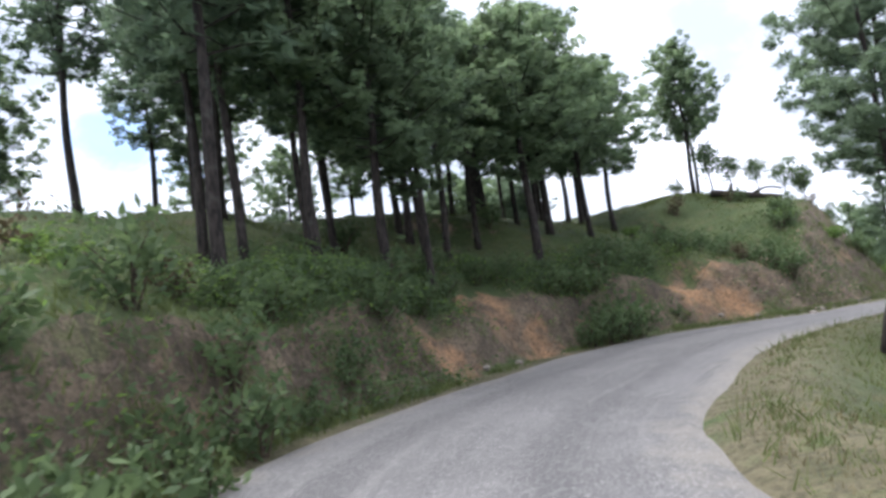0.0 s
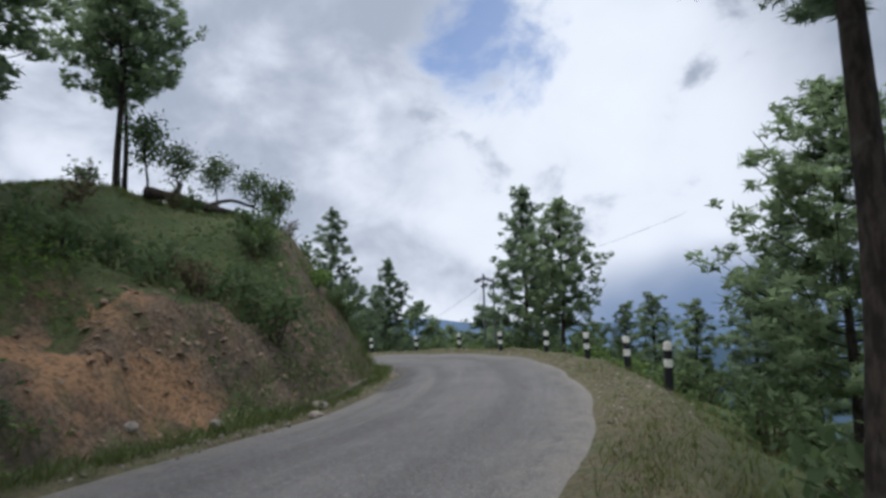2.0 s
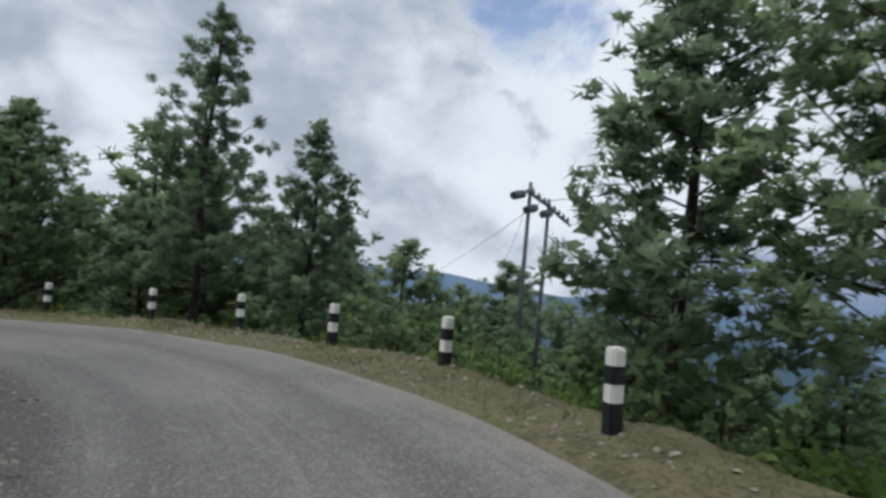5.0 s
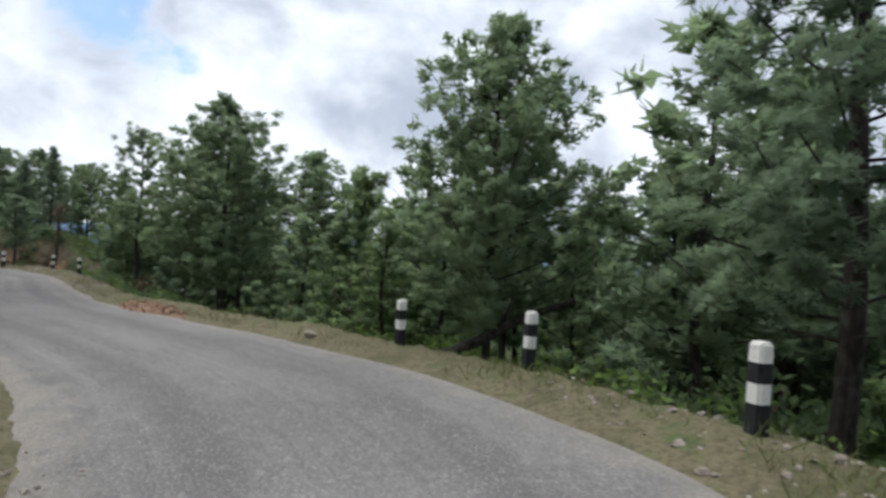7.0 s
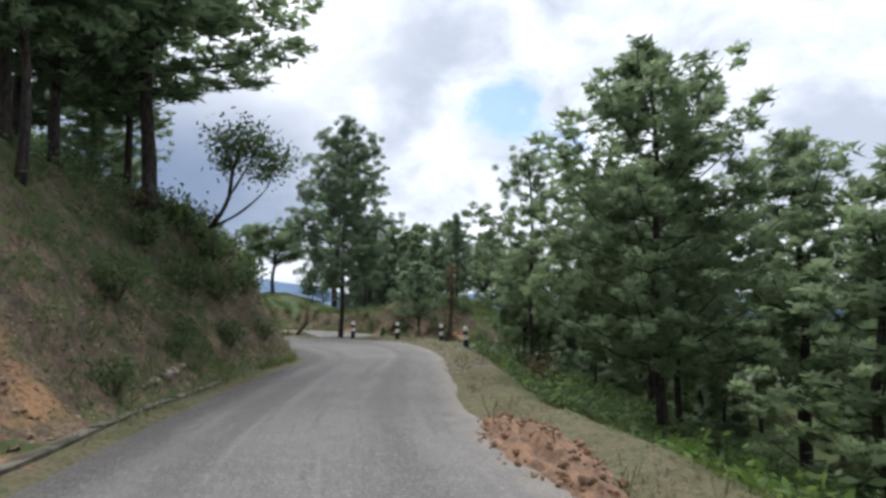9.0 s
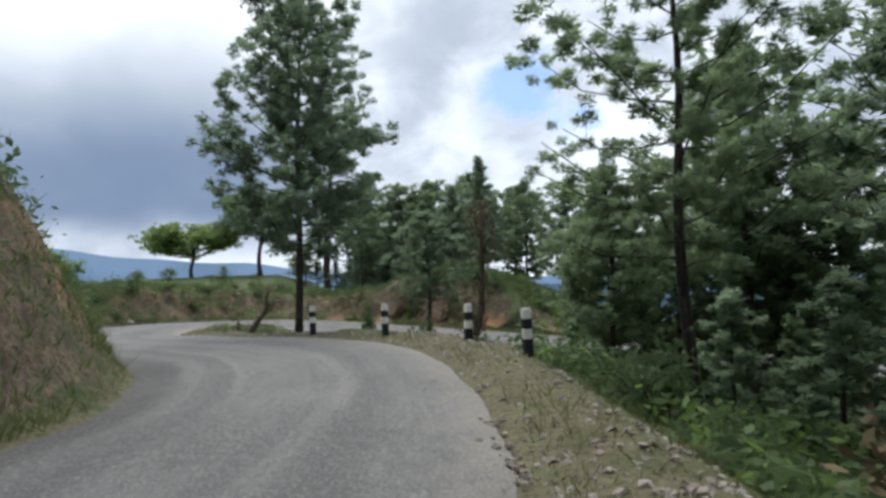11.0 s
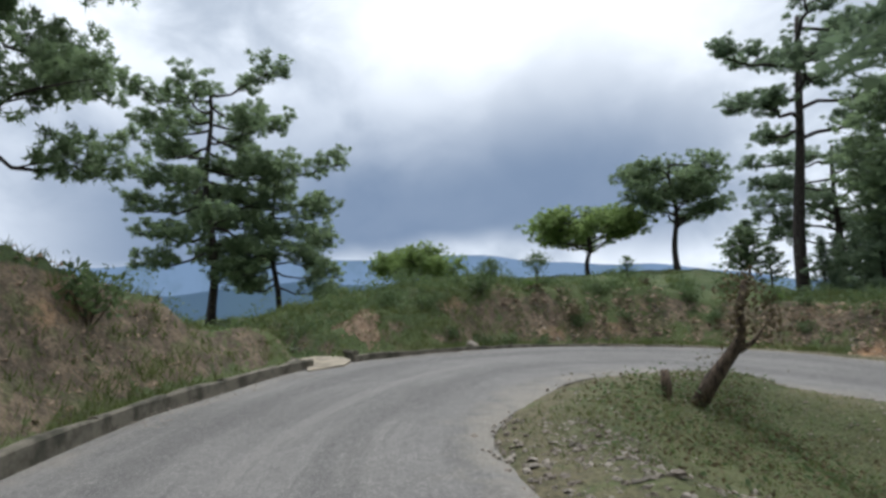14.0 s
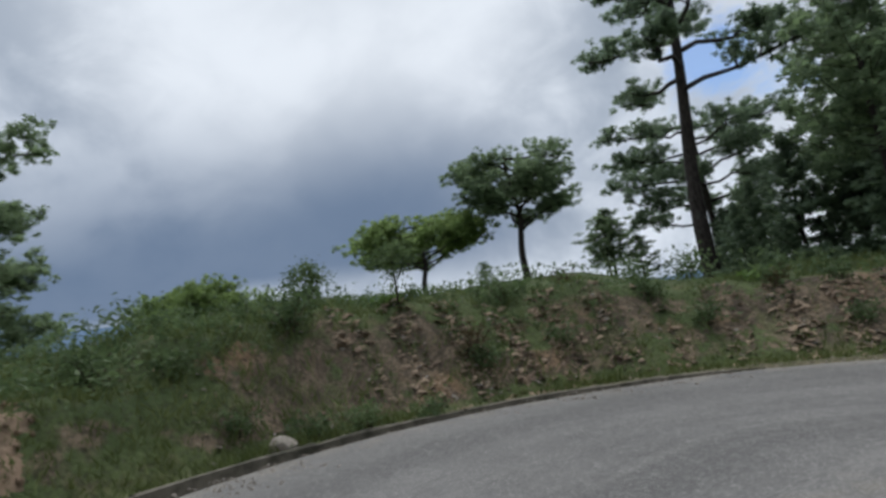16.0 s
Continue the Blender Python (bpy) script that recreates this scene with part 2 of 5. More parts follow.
GROUND = material("grass_and_earth", ground_look, 0.95, 0.08)
ASPHALT = material("worn_asphalt", road_look, 0.9, 0.006)
NEEDLES = material("pine_needles", needle_look((0.148, 0.205, 0.112), (0.275, 0.365, 0.18)), 0.6, 0, 0.6)
NEEDLES_LIGHT = material("light_pine_needles", needle_look((0.150, 0.220, 0.066), (0.32, 0.43, 0.135)), 0.6, 0, 0.5)
NEEDLES_DARK = material("dark_pine_needles", needle_look((0.135, 0.187, 0.117), (0.245, 0.328, 0.185)), 0.6, 0, 0.6)
NEEDLES_FRESH = material("fresh_pine_needles", needle_look((0.115, 0.172, 0.066), (0.235, 0.325, 0.125)), 0.6, 0, 0.48)
LEAVES = material("shrub_leaves", needle_look((0.070, 0.108, 0.047), (0.165, 0.223, 0.093)), 0.6, 0, 0.5)
LEAVES_FRESH = material("fresh_leaves", needle_look((0.101, 0.173, 0.043), (0.230, 0.324, 0.079)), 0.6, 0, 0.5)
LEAVES_BROWN = material("brown_leaves", needle_look((0.07, 0.055, 0.032), (0.17, 0.135, 0.07)), 0.8, 0, 0.2)
GRASS = material("grass_blades", needle_look((0.085, 0.115, 0.036), (0.185, 0.21, 0.072)), 0.7, 0, 0.3)
DRY_GRASS = material("dry_grass_blades", needle_look((0.10, 0.088, 0.043), (0.215, 0.178, 0.088)), 0.8, 0, 0.2)
BARK = material("pine_bark", bark_look((0.020, 0.017, 0.015), (0.058, 0.047, 0.040)), 0.95, 0.02)
DEAD_BARK = material("dead_wood", bark_look((0.035, 0.026, 0.020), (0.12, 0.088, 0.062)), 0.95, 0.02)
WHITE_PAINT = material("weathered_white_paint", plain_look((0.72, 0.71, 0.66), (0.52, 0.50, 0.45), 9.0, 0.5, 0.75), 0.75, 0.004)
BLACK_PAINT = material("weathered_black_paint", plain_look((0.018, 0.019, 0.022), (0.05, 0.05, 0.052), 9.0, 0.5, 0.8), 0.65, 0.004)
CONCRETE = material("mossy_concrete", plain_look((0.165, 0.148, 0.116), (0.055, 0.052, 0.038), 2.4), 0.92, 0.012)
PALE_CONCRETE = material("pale_concrete", plain_look((0.30, 0.26, 0.20), (0.17, 0.145, 0.11), 2.2), 0.9, 0.008)
ROCK = material("pale_rock", plain_look((0.30, 0.265, 0.225), (0.17, 0.14, 0.115), 3.5), 0.92, 0.02)
RED_ROCK = material("rust_brown_rock", plain_look((0.34, 0.255, 0.175), (0.18, 0.13, 0.095), 3.0), 0.94, 0.02)
CLAY = material("loose_orange_clay", plain_look((0.25, 0.155, 0.098), (0.15, 0.098, 0.068), 4.0), 0.96, 0.02)
PALE_EARTH = material("pale_reddish_earth", plain_look((0.27, 0.19, 0.13), (0.15, 0.112, 0.075), 2.2), 0.96, 0.02)
STEEL = material("dull_steel", plain_look((0.10, 0.105, 0.115), (0.06, 0.06, 0.065), 6.0), 0.55, 0.002)
PORCELAIN = material("brown_porcelain", plain_look((0.05, 0.045, 0.045), (0.09, 0.08, 0.08), 8.0), 0.35)
WIRE = material("wire", plain_look((0.05, 0.05, 0.055), (0.08, 0.08, 0.085), 8.0), 0.5)


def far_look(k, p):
    """Far wooded ridges, damp-air haze painted into the colour: the farther, the paler."""
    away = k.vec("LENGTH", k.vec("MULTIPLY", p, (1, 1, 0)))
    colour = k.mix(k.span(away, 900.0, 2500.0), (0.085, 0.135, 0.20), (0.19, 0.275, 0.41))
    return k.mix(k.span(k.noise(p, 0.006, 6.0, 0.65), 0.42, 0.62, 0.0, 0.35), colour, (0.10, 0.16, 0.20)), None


# the ridges glow in their painted haze colour and take no sun or sky light
FAR_RIDGE = bpy.data.materials.new("painted_haze_ridge")
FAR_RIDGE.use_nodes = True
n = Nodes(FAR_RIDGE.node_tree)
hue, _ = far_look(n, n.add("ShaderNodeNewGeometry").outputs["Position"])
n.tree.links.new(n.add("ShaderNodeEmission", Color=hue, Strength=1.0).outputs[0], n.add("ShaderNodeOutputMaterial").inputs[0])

# the road: centre line x, y, z and half its width
ROAD_A = [(-0.96, -19.2, 0.6, 2.5, 0), (-0.96, -9.6, 0.36, 2.5, 0), (-0.72, 0.0, 0.05, 2.5, 0), (-0.36, 6.48, -0.12, 2.5, 0),
          (2.04, 11.16, -0.3, 2.45, 0), (5.28, 15.6, -0.49, 2.5, 0.03), (8.64, 18.0, -0.62, 2.45, 0.08), (12.48, 19.44, -0.78, 2.45, 0.12),
          (16.08, 21.24, -0.88, 2.4, 0.16), (19.8, 23.76, -1.0, 2.4, 0.2), (22.8, 26.28, -1.1, 2.3, 0.22), (24.72, 28.8, -1.24, 2.2, 0.22),
          (25.92, 32.04, -1.42, 2.15, 0.22), (26.34, 35.4, -1.6, 2.1, 0.2), (26.16, 38.4, -1.78, 2.15, 0.16), (25.2, 41.4, -1.97, 2.3, 0.1),
          (22.8, 45.12, -2.21, 2.35, 0.04)]
ROAD_B = [(18.6, 49.68, -2.48, 2.45, 0), (14.52, 54.48, -2.8, 2.5, 0), (11.04, 59.52, -3.0, 2.55, 0), (8.4, 63.48, -3.07, 2.4, 0.05),
          (5.34, 66.18, -3.12, 2.65, 0.08), (1.9, 67.86, -3.22, 2.65, 0.08), (-2.2, 68.42, -3.31, 2.5, 0.06), (-7.08, 69.36, -3.44, 2.6, 0.03),
          (-10.35, 70.95, -3.48, 2.92, 0), (-13.2, 73.35, -3.5, 3.48, 0), (-14.6, 76.2, -3.6, 3.7, 0), (-14.6, 79.4, -3.74, 3.5, 0),
          (-12.9, 82.0, -3.96, 3.1, 0), (-9.2, 83.3, -4.2, 2.6, 0), (-5.0, 83.7, -4.4, 2.3, 0), (0.0, 84.3, -4.65, 2.2, 0), (5.0, 85.1, -5.0, 2.2, 0),
          (13.2, 87.0, -5.7, 2.2, 0), (24.0, 91.0, -6.6, 2.2, 0)]


def smooth_line(points, step=0.5):
    """Points about every step metres on a curve that glides through the given points."""
    p = np.array(points, float)
    p = np.vstack([2 * p[0] - p[1], p, 2 * p[-1] - p[-2]])
    out = []
    for i in range(1, len(p) - 2):
        a, b, c, d = p[i - 1], p[i], p[i + 1], p[i + 2]
        n = max(1, int(round(np.hypot(*(c - b)[:2]) / step)))
        for k in range(n):
            u = k / n
            out.append(0.5 * (2 * b + (c - a) * u + (2 * a - 5 * b + 4 * c - d) * u * u + (3 * b - a - 3 * c + d) * u ** 3))
    out.append(p[-2])
    return np.array(out)


ROAD = smooth_line(ROAD_A + ROAD_B)
CRESTS = (
    (((-13, -25, 4.6), (-12, -8, 4.4), (-11, 9, 4.5), (-6, 24, 5.3), (1, 35, 5.5), (6, 41, 5.2), (4, 50, 3.2), (0, 58, 1.9), (-6, 62.5, 0.8), (-10, 64, 0.2), (-13, 66.3, -0.8), (-16, 67.6, -2.0), (-18.5, 68.2, -2.7)), 1.5, 0.37),
    (((6, 41, 5.2), (15.3, 36.3, 5.3), (17.8, 32.2, 4.1), (19.6, 30.4, 3.3)), 1.2, 0.5),
    (((-21.5, 71.8, -2.9), (-23.5, 75, -1.7), (-23.5, 78.5, -1.3), (-21.2, 84, -1.9), (-18.5, 88.5, -2.6), (-13, 90, -2.6), (-8.5, 90.6, -1.2), (-5, 90.6, -1.5), (-2, 90.3, -2.5), (1.5, 90.5, -4.4), (8, 93, -5.5)), 2.0, 0.4),
    (((-25, 79, -2.3), (-32, 88, -1.7), (-46, 101, -0.75), (-60, 112, -1.4)), 7.0, 0.4),
    (((-27, 69.5, -3.1), (-41, 71.6, -2.8)), 2.5, 0.4),
    (((33, 58, -6.0), (48, 72, -7.0), (75, 84, -11.0), (120, 92, -16.0)), 3.0, 0.4),
    (((50, 61, -9.0), (66, 56, -10.5), (88, 50, -14.0), (130, 44, -22.0)), 3.0, 0.4),
    (((14, 100, -4.0), (24, 120, -5.0), (30, 160, -8.0)), 6.0, 0.4),
)


def line_distance(x, y, line):
    """The distance of the places to a polyline, and the line's own height there."""
    best, high = np.full(x.shape, 1e9), np.zeros(x.shape)
    for (ax, ay, az), (bx, by, bz) in zip(line, line[1:]):
        dx, dy = bx - ax, by - ay
        u = np.clip(((x - ax) * dx + (y - ay) * dy) / (dx * dx + dy * dy), 0, 1)
        d = np.hypot(x - ax - u * dx, y - ay - u * dy)
        near = d < best
        best, high = np.where(near, d, best), np.where(near, az + u * (bz - az), high)
    return best, high


def natural(x, y):
    """The hillside before the road was cut into it."""
    z = np.full(x.shape, -260.0)
    for line, flat, slope in CRESTS:
        d, h = line_distance(x, y, line)
        e = np.maximum(0, d - flat)
        z = np.maximum(z, h - slope * e * e / (e + 2.0))
    return z


def road_bounds(x, y, verge=0.7, shoulder=1.1, cut=1.3, fill=0.62):
    """How high and how low the road lets the ground be, its distance past the road's edge, and the side (left above 0)."""
    shape, out = x.shape, []
    x, y = x.ravel(), y.ravel()
    tang = np.gradient(ROAD[:, :2], axis=0)
    for k in range(0, max(1, len(x)), 20000):
        px, py = x[k:k + 20000, None], y[k:k + 20000, None]
        d = np.hypot(px - ROAD[:, 0], py - ROAD[:, 1]) - ROAD[:, 3]
        near = d.argmin(1)
        dist = d[np.arange(len(d)), near]
        side = np.sign(tang[near, 0] * (py[:, 0] - ROAD[near, 1]) - tang[near, 1] * (px[:, 0] - ROAD[near, 0]))
        more = 0.3 * (d - dist[:, None])
        lift = np.where(side < 0, 1.0, -0.5) * ROAD[near, 4] * np.clip(1 + dist / 2.2, 0, 1)
        lift = lift + np.where(side < 0, 0.19 * np.clip((dist - 0.15) / 0.8, 0, 1), 0) * np.where((ROAD[near, 1] > 66) & (ROAD[near, 0] < 1), 0.3, 1.0)
        # hard by the road before the hairpin
        near_bank = 0.5 * np.exp(-((px - 3.5) ** 2 + (py - 63.5) ** 2) / 16)
        top = lift + (ROAD[:, 2] + cut * (1 + 1.6 * near_bank + 0.45 * np.exp(-((px - 19) ** 2 + (py - 26.5) ** 2) / 30) + 1.1 * np.clip((11 - px) / 3, 0, 1) * np.clip((24 - py) / 2, 0, 1) - 0.35 * np.exp(-((px + 17) ** 2 + (py - 85) ** 2) / 14)) * np.maximum(0, d - verge + near_bank) + more).min(1)
        # the low steep cutting of the first stretch, with an easy grass slope above its lip
        first = np.clip((13 - x[k:k + 20000]) / 3, 0, 1) * np.clip((29 - y[k:k + 20000]) / 4, 0, 1) * (side > 0)
        lip = ROAD[near, 2] + 1.75 + 0.42 * np.maximum(0, dist - 1.5) + 0.25 * np.sin(0.9 * x[k:k + 20000] + 0.7 * y[k:k + 20000])
        top = np.where(first > 0, np.minimum(top, lip + (1 - first) * 3), top)
        low = lift + (ROAD[:, 2] - 0.05 * np.clip(d, 0, shoulder) - fill * np.maximum(0, d - shoulder) - more).max(1)
        out.append((top, low, dist, side))
    return tuple(np.concatenate(part).reshape(shape) for part in zip(*out))


def ground(x, y):
    x, y = np.asarray(x, float), np.asarray(y, float)
    top, low, d, side = road_bounds(x, y)
    z = natural(x, y)
    z = np.where((side < 0) & (d < 14), np.minimum(z, low + 0.25 * np.maximum(0, d - 2)), z)
    return np.maximum(low, np.minimum(top, z))


# ---- meshes from arrays ----
class Shape:
    """Collects vertices and faces of one mesh."""

    def __init__(self):
        self.v, self.f, self.count = [], [], 0

    def add(self, verts, faces):
        verts = np.asarray(verts, float).reshape(-1, 3)
        self.v.append(verts)
        self.f += [tuple(int(i) + self.count for i in face) for face in faces]
        self.count += len(verts)

    def tube(self, points, radii, sides=7, cap=True):
        pts = np.asarray(points, float)
        tang = np.gradient(pts, axis=0)
        ring, faces = [], []
        for p, t, r in zip(pts, tang, radii):
            t = t / (np.linalg.norm(t) + 1e-9)
            a = np.cross(t, (0.31, 0.95, 0.05) if abs(t[2]) > 0.7 else (0, 0, 1.0))
            a /= np.linalg.norm(a)
            b = np.cross(t, a)
            for k in range(sides):
                w = 2 * math.pi * k / sides
                ring.append(p + r * (math.cos(w) * a + math.sin(w) * b))
        for i in range(len(pts) - 1):
            for k in range(sides):
                q = (k + 1) % sides
                faces.append((i * sides + k, i * sides + q, (i + 1) * sides + q, (i + 1) * sides + k))
        if cap:
            faces.append(tuple(range(sides))[::-1])
            faces.append(tuple((len(pts) - 1) * sides + k for k in range(sides)))
        self.add(ring, faces)

    def mesh(self, name, mat, smooth=False):
        me = bpy.data.meshes.new(name)
        me.from_pydata(np.vstack(self.v).tolist(), [], self.f)
        me.materials.append(mat)
        if smooth:
            me.polygons.foreach_set("use_smooth", [True] * len(me.polygons))
        return me


def blades_mesh(name, base, tip, width, mat, rng):
    """Many thin triangles: needles, grass blades or leaves, from base to tip."""
    base, tip = np.asarray(base), np.asarray(tip)
    count = len(base)
    run = tip - base
    side = np.cross(run, rng.normal(size=(count, 3)))
    side /= np.linalg.norm(side, axis=1)[:, None] + 1e-9
    w = np.broadcast_to(np.asarray(width, float).reshape(-1, 1), (count, 1)) / 2
    v = np.stack([base - side * w, base + side * w, tip], 1).reshape(-1, 3)
    return triangles_mesh(name, v, mat)


def leaves_mesh(name, middle, along, across, mat):
    """Many small four-cornered leaves."""
    v = np.stack([middle - along, middle + across, middle + along, middle - across], 1).reshape(-1, 3)
    return triangles_mesh(name, v, mat, 4)


def triangles_mesh(name, v, mat, corners=3):
    me = bpy.data.meshes.new(name)
    count = len(v) // corners
    me.vertices.add(len(v))
    me.vertices.foreach_set("co", v.astype(np.float32).ravel())
    me.loops.add(len(v))
    me.loops.foreach_set("vertex_index", np.arange(len(v), dtype=np.int32))
    me.polygons.add(count)
    me.polygons.foreach_set("loop_start", np.arange(count, dtype=np.int32) * corners)
    me.update(calc_edges=True)
    me.materials.append(mat)
    return me


def part(name, data, parent, label=""):
    ob = new(name, data)
    ob.parent = parent
    return tagged(ob, label)


def thing(name, label, category, group=""):
    return tagged(new(name), label, category, group)


# ---- ground ----
def lumps(x, y, scale, seed=0.0):
    """Smooth noise over the plan, about -1 to 1."""
    z = np.zeros(x.shape)
    for k, (ax, ay, ph) in enumerate(((1.0, 0.31, 0.4), (-0.42, 1.07, 1.9), (0.77, -0.83, 3.1), (1.63, 1.21, 5.2), (-1.9, 0.6, 2.2), (0.5, 2.3, 0.9))):
        z += np.sin((ax * x + ay * y) / scale + ph + seed * (k + 1)) * (1.0 if k < 3 else 0.55)
    return z / 3.2


def surface(x, y):
    """The finished ground: the hillside, cut and banked for the road, with lumps and gullies."""
    x, y = np.asarray(x, float), np.asarray(y, float)
    top, low, d, side = road_bounds(x, y)
    z = ground(x, y)
    away = np.clip((d - 0.5) / 1.6, 0, 1)
    z = z + away * (0.10 * lumps(x, y, 0.55) + 0.16 * lumps(x, y, 1.5, 2.0) + 0.06 * lumps(x, y, 0.24, 1.0))
    face = np.clip((z - low - 0.25) / 0.8, 0, 1) * np.clip((4.5 - d) / 1.5, 0, 1) * (side > 0)
    z = z - face * 0.35 * np.abs(lumps(x, y, 0.8, 4.0))
    # the slips are hollowed out of the bank
    for a, b, r in SCARS:
        z = z - np.clip((d - 0.6) / 0.5, 0, 1) * 0.55 * np.clip(1.35 - np.hypot(x - a, y - b) / r, 0, 1) ** 0.6 * (0.8 + 0.4 * lumps(x, y, 0.35, 3.0))
    z = np.maximum(z, low - 0.02)
    far = np.hypot(x - 5, y - 45)
    z = np.where(far > 150, z + 8 * lumps(x, y, 60), z)
    # the drain that runs off between the two kerb ends
    out, _ = line_distance(x, y, ((-15.4, 71.3, 0), (-18.0, 71.55, 0), (-21.0, 70.0, 0), (-25.0, 67.0, 0)))
    z = np.minimum(z, -3.57 + 1.6 * np.maximum(0, out - 0.5) + np.where(x < -19.5, 0.2 * (x + 19.5), 0))
    # the ground runs in under the ragged edge of the road
    return np.where(d < 0.12, np.minimum(z, low - 0.02 - 0.35 * np.clip(0.08 - d, 0, 0.35)), z)


def cut_face(x, y):
    """How far the place lies on the bare cutting round the hairpin and on the bank before it."""
    x, y = np.asarray(x, float), np.asarray(y, float)
    top, low, d, side = road_bounds(x, y)
    on = np.clip((d - 0.5) / 0.4, 0, 1) * np.clip((np.where(y < 32, 4.4, np.where(y > 75, 3.2, 2.7)) - d) / 0.9, 0, 1) * (side > 0)
    here = np.clip((x + 20.5) / 2.0, 0, 1) * np.clip((10 - x) / 2.0, 0, 1) * np.clip((y - 57) / 2.0, 0, 1)
    here = np.maximum(here, np.clip((x - 11) / 2.0, 0, 1) * np.clip((22.5 - x) / 1.5, 0, 1) * (y < 32))
    here = np.maximum(here, 0.85 * np.clip((x - 8) / 2, 0, 1) * np.clip((21 - x) / 2, 0, 1) * (y > 43) * (y < 59))
    here = np.maximum(here, 0.75 * np.clip((12 - x) / 2.0, 0, 1) * (y < 26) * np.clip((2.4 - d) / 0.8, 0, 1))
    here = here * np.where((x < -15.5) & (y > 70), np.clip((y - 75.5) / 2.5, 0, 1), 1.0)
    slip = 0.35 + 0.75 * np.clip(0.5 + 0.9 * lumps(x, y, 1.3, 5.0), 0, 1)
    return on * here * slip


def steps(*stretches):
    """Grid lines over stretches of (low, high, spacing), then wider and wider apart out to the horizon."""
    mid = np.concatenate([np.arange(a, b - 1e-6, d) for a, b, d in stretches])
    grow = [stretches[0][2]]
    while sum(grow) < 2600:
        grow.append(grow[-1] * 1.16)
    out = np.cumsum(grow)
    return np.concatenate([mid[0] - out[::-1], mid, mid[-1] + out])


gx, gy = np.meshgrid(steps((-30, -21, 0.4), (-21, 22, 0.25), (22, 36, 0.4)), steps((-4, 29, 0.25), (29, 67, 0.36), (67, 88, 0.25), (87, 100, 0.4)), indexing="ij")
gz = surface(gx, gy)
rows_x, rows_y = gx.shape
grid = np.arange(rows_x * rows_y).reshape(rows_x, rows_y)
faces = np.stack([grid[:-1, :-1], grid[1:, :-1], grid[1:, 1:], grid[:-1, 1:]], -1).reshape(-1, 4)
me = bpy.data.meshes.new("ground")
me.from_pydata(np.stack([gx, gy, gz], -1).reshape(-1, 3).tolist(), [], faces.tolist())
me.materials.append(GROUND)
me.polygons.foreach_set("use_smooth", [True] * len(me.polygons))
_, _, edge, side = road_bounds(gx, gy)
worn = np.clip(np.where(side < 0, (np.where((gx < 5) & (gy > 68), 1.6, 2.0) - edge) / 1.2, (0.7 - edge) / 0.5), 0, 1)
worn = np.maximum(worn, 0.4 * ((side < 0) & (gx < 7) & (gy > 67) & (edge < 6.5) & (edge > 0)))
me.attributes.new("worn", "FLOAT", "POINT").data.foreach_set("value", worn.ravel().astype(np.float32))
me.attributes.new("cut", "FLOAT", "POINT").data.foreach_set("value", cut_face(gx, gy).ravel().astype(np.float32))
tagged(new("ground", me), "grassy hillside with red-brown earth cuttings beside the road", "ground", kind="structure")

# ---- road ----
ROAD_WAY = np.gradient(ROAD[:, :2], axis=0)
ROAD_WAY /= np.hypot(*ROAD_WAY.T)[:, None]
ROAD_LEFT = np.stack([-ROAD_WAY[:, 1], ROAD_WAY[:, 0]], 1)
ACROSS = np.array([-1.0, -0.93, -0.8, -0.5, -0.2, 0.2, 0.5, 0.8, 0.93, 1.0])
verts, uvs = [], []
for i, (x, y, z, w, bank) in enumerate(ROAD):
    for a in ACROSS:
        ragged = 1 + (0.018 * math.sin(i * 0.55 + a) + 0.012 * math.sin(i * 1.3 + 2 * a)) * (abs(a) > 0.99)
        px, py = np.array((x, y)) + ROAD_LEFT[i] * a * w * ragged
        verts.append((px, py, z - bank * a * (1.0 if a < 0 else 0.5) + 0.035 * (1 - a * a) + 0.012 * math.sin(i * 0.7 + 3 * a) - 0.06 * (abs(a) > 0.99)))
        uvs.append((a, i * 0.1))
wide = len(ACROSS)
faces = [(i * wide + k, (i + 1) * wide + k, (i + 1) * wide + k + 1, i * wide + k + 1) for i in range(len(ROAD) - 1) for k in range(wide - 1)]
faces = [f[::-1] for f in faces]
me = bpy.data.meshes.new("road")
me.from_pydata(verts, [], faces)
layer = me.uv_layers.new(name="UVMap")
for loop in me.loops:
    layer.data[loop.index].uv = uvs[loop.vertex_index]
me.materials.append(ASPHALT)
me.polygons.foreach_set("use_smooth", [True] * len(me.polygons))
tagged(new("road", me), "narrow worn grey asphalt mountain road with dusty edges", "road", kind="structure")


def station(x, y):
    """The index of the road's nearest centre point."""
    return int(np.argmin(np.hypot(ROAD[:, 0] - x, ROAD[:, 1] - y)))


# ---- far ridges ----
def ridge(name, reach, level, seed):
    """A far chain of hills all round; level(a): its height at the azimuth a in degrees."""
    shape, v, count = Shape(), [], 240
    for k in range(count + 1):
        a = -180 + 360 * k / count
        h = level(a) + reach * (0.006 * math.sin(k * 0.19 + seed) + 0.004 * math.sin(k * 0.47 + 2 * seed) + 0.0015 * math.sin(k * 1.3 + seed))
        x, y = 5 - math.sin(radians(a)) * reach, 45 + math.cos(radians(a)) * reach
        v += [(x, y, -700), (x, y, h)]
    shape.add(v, [(2 * k, 2 * k + 2, 2 * k + 3, 2 * k + 1) for k in range(count)])
    tagged(new(name, shape.mesh(name, FAR_RIDGE)), "wooded mountain ridges far away, with blue haze in their colour", "mountain", kind="structure")


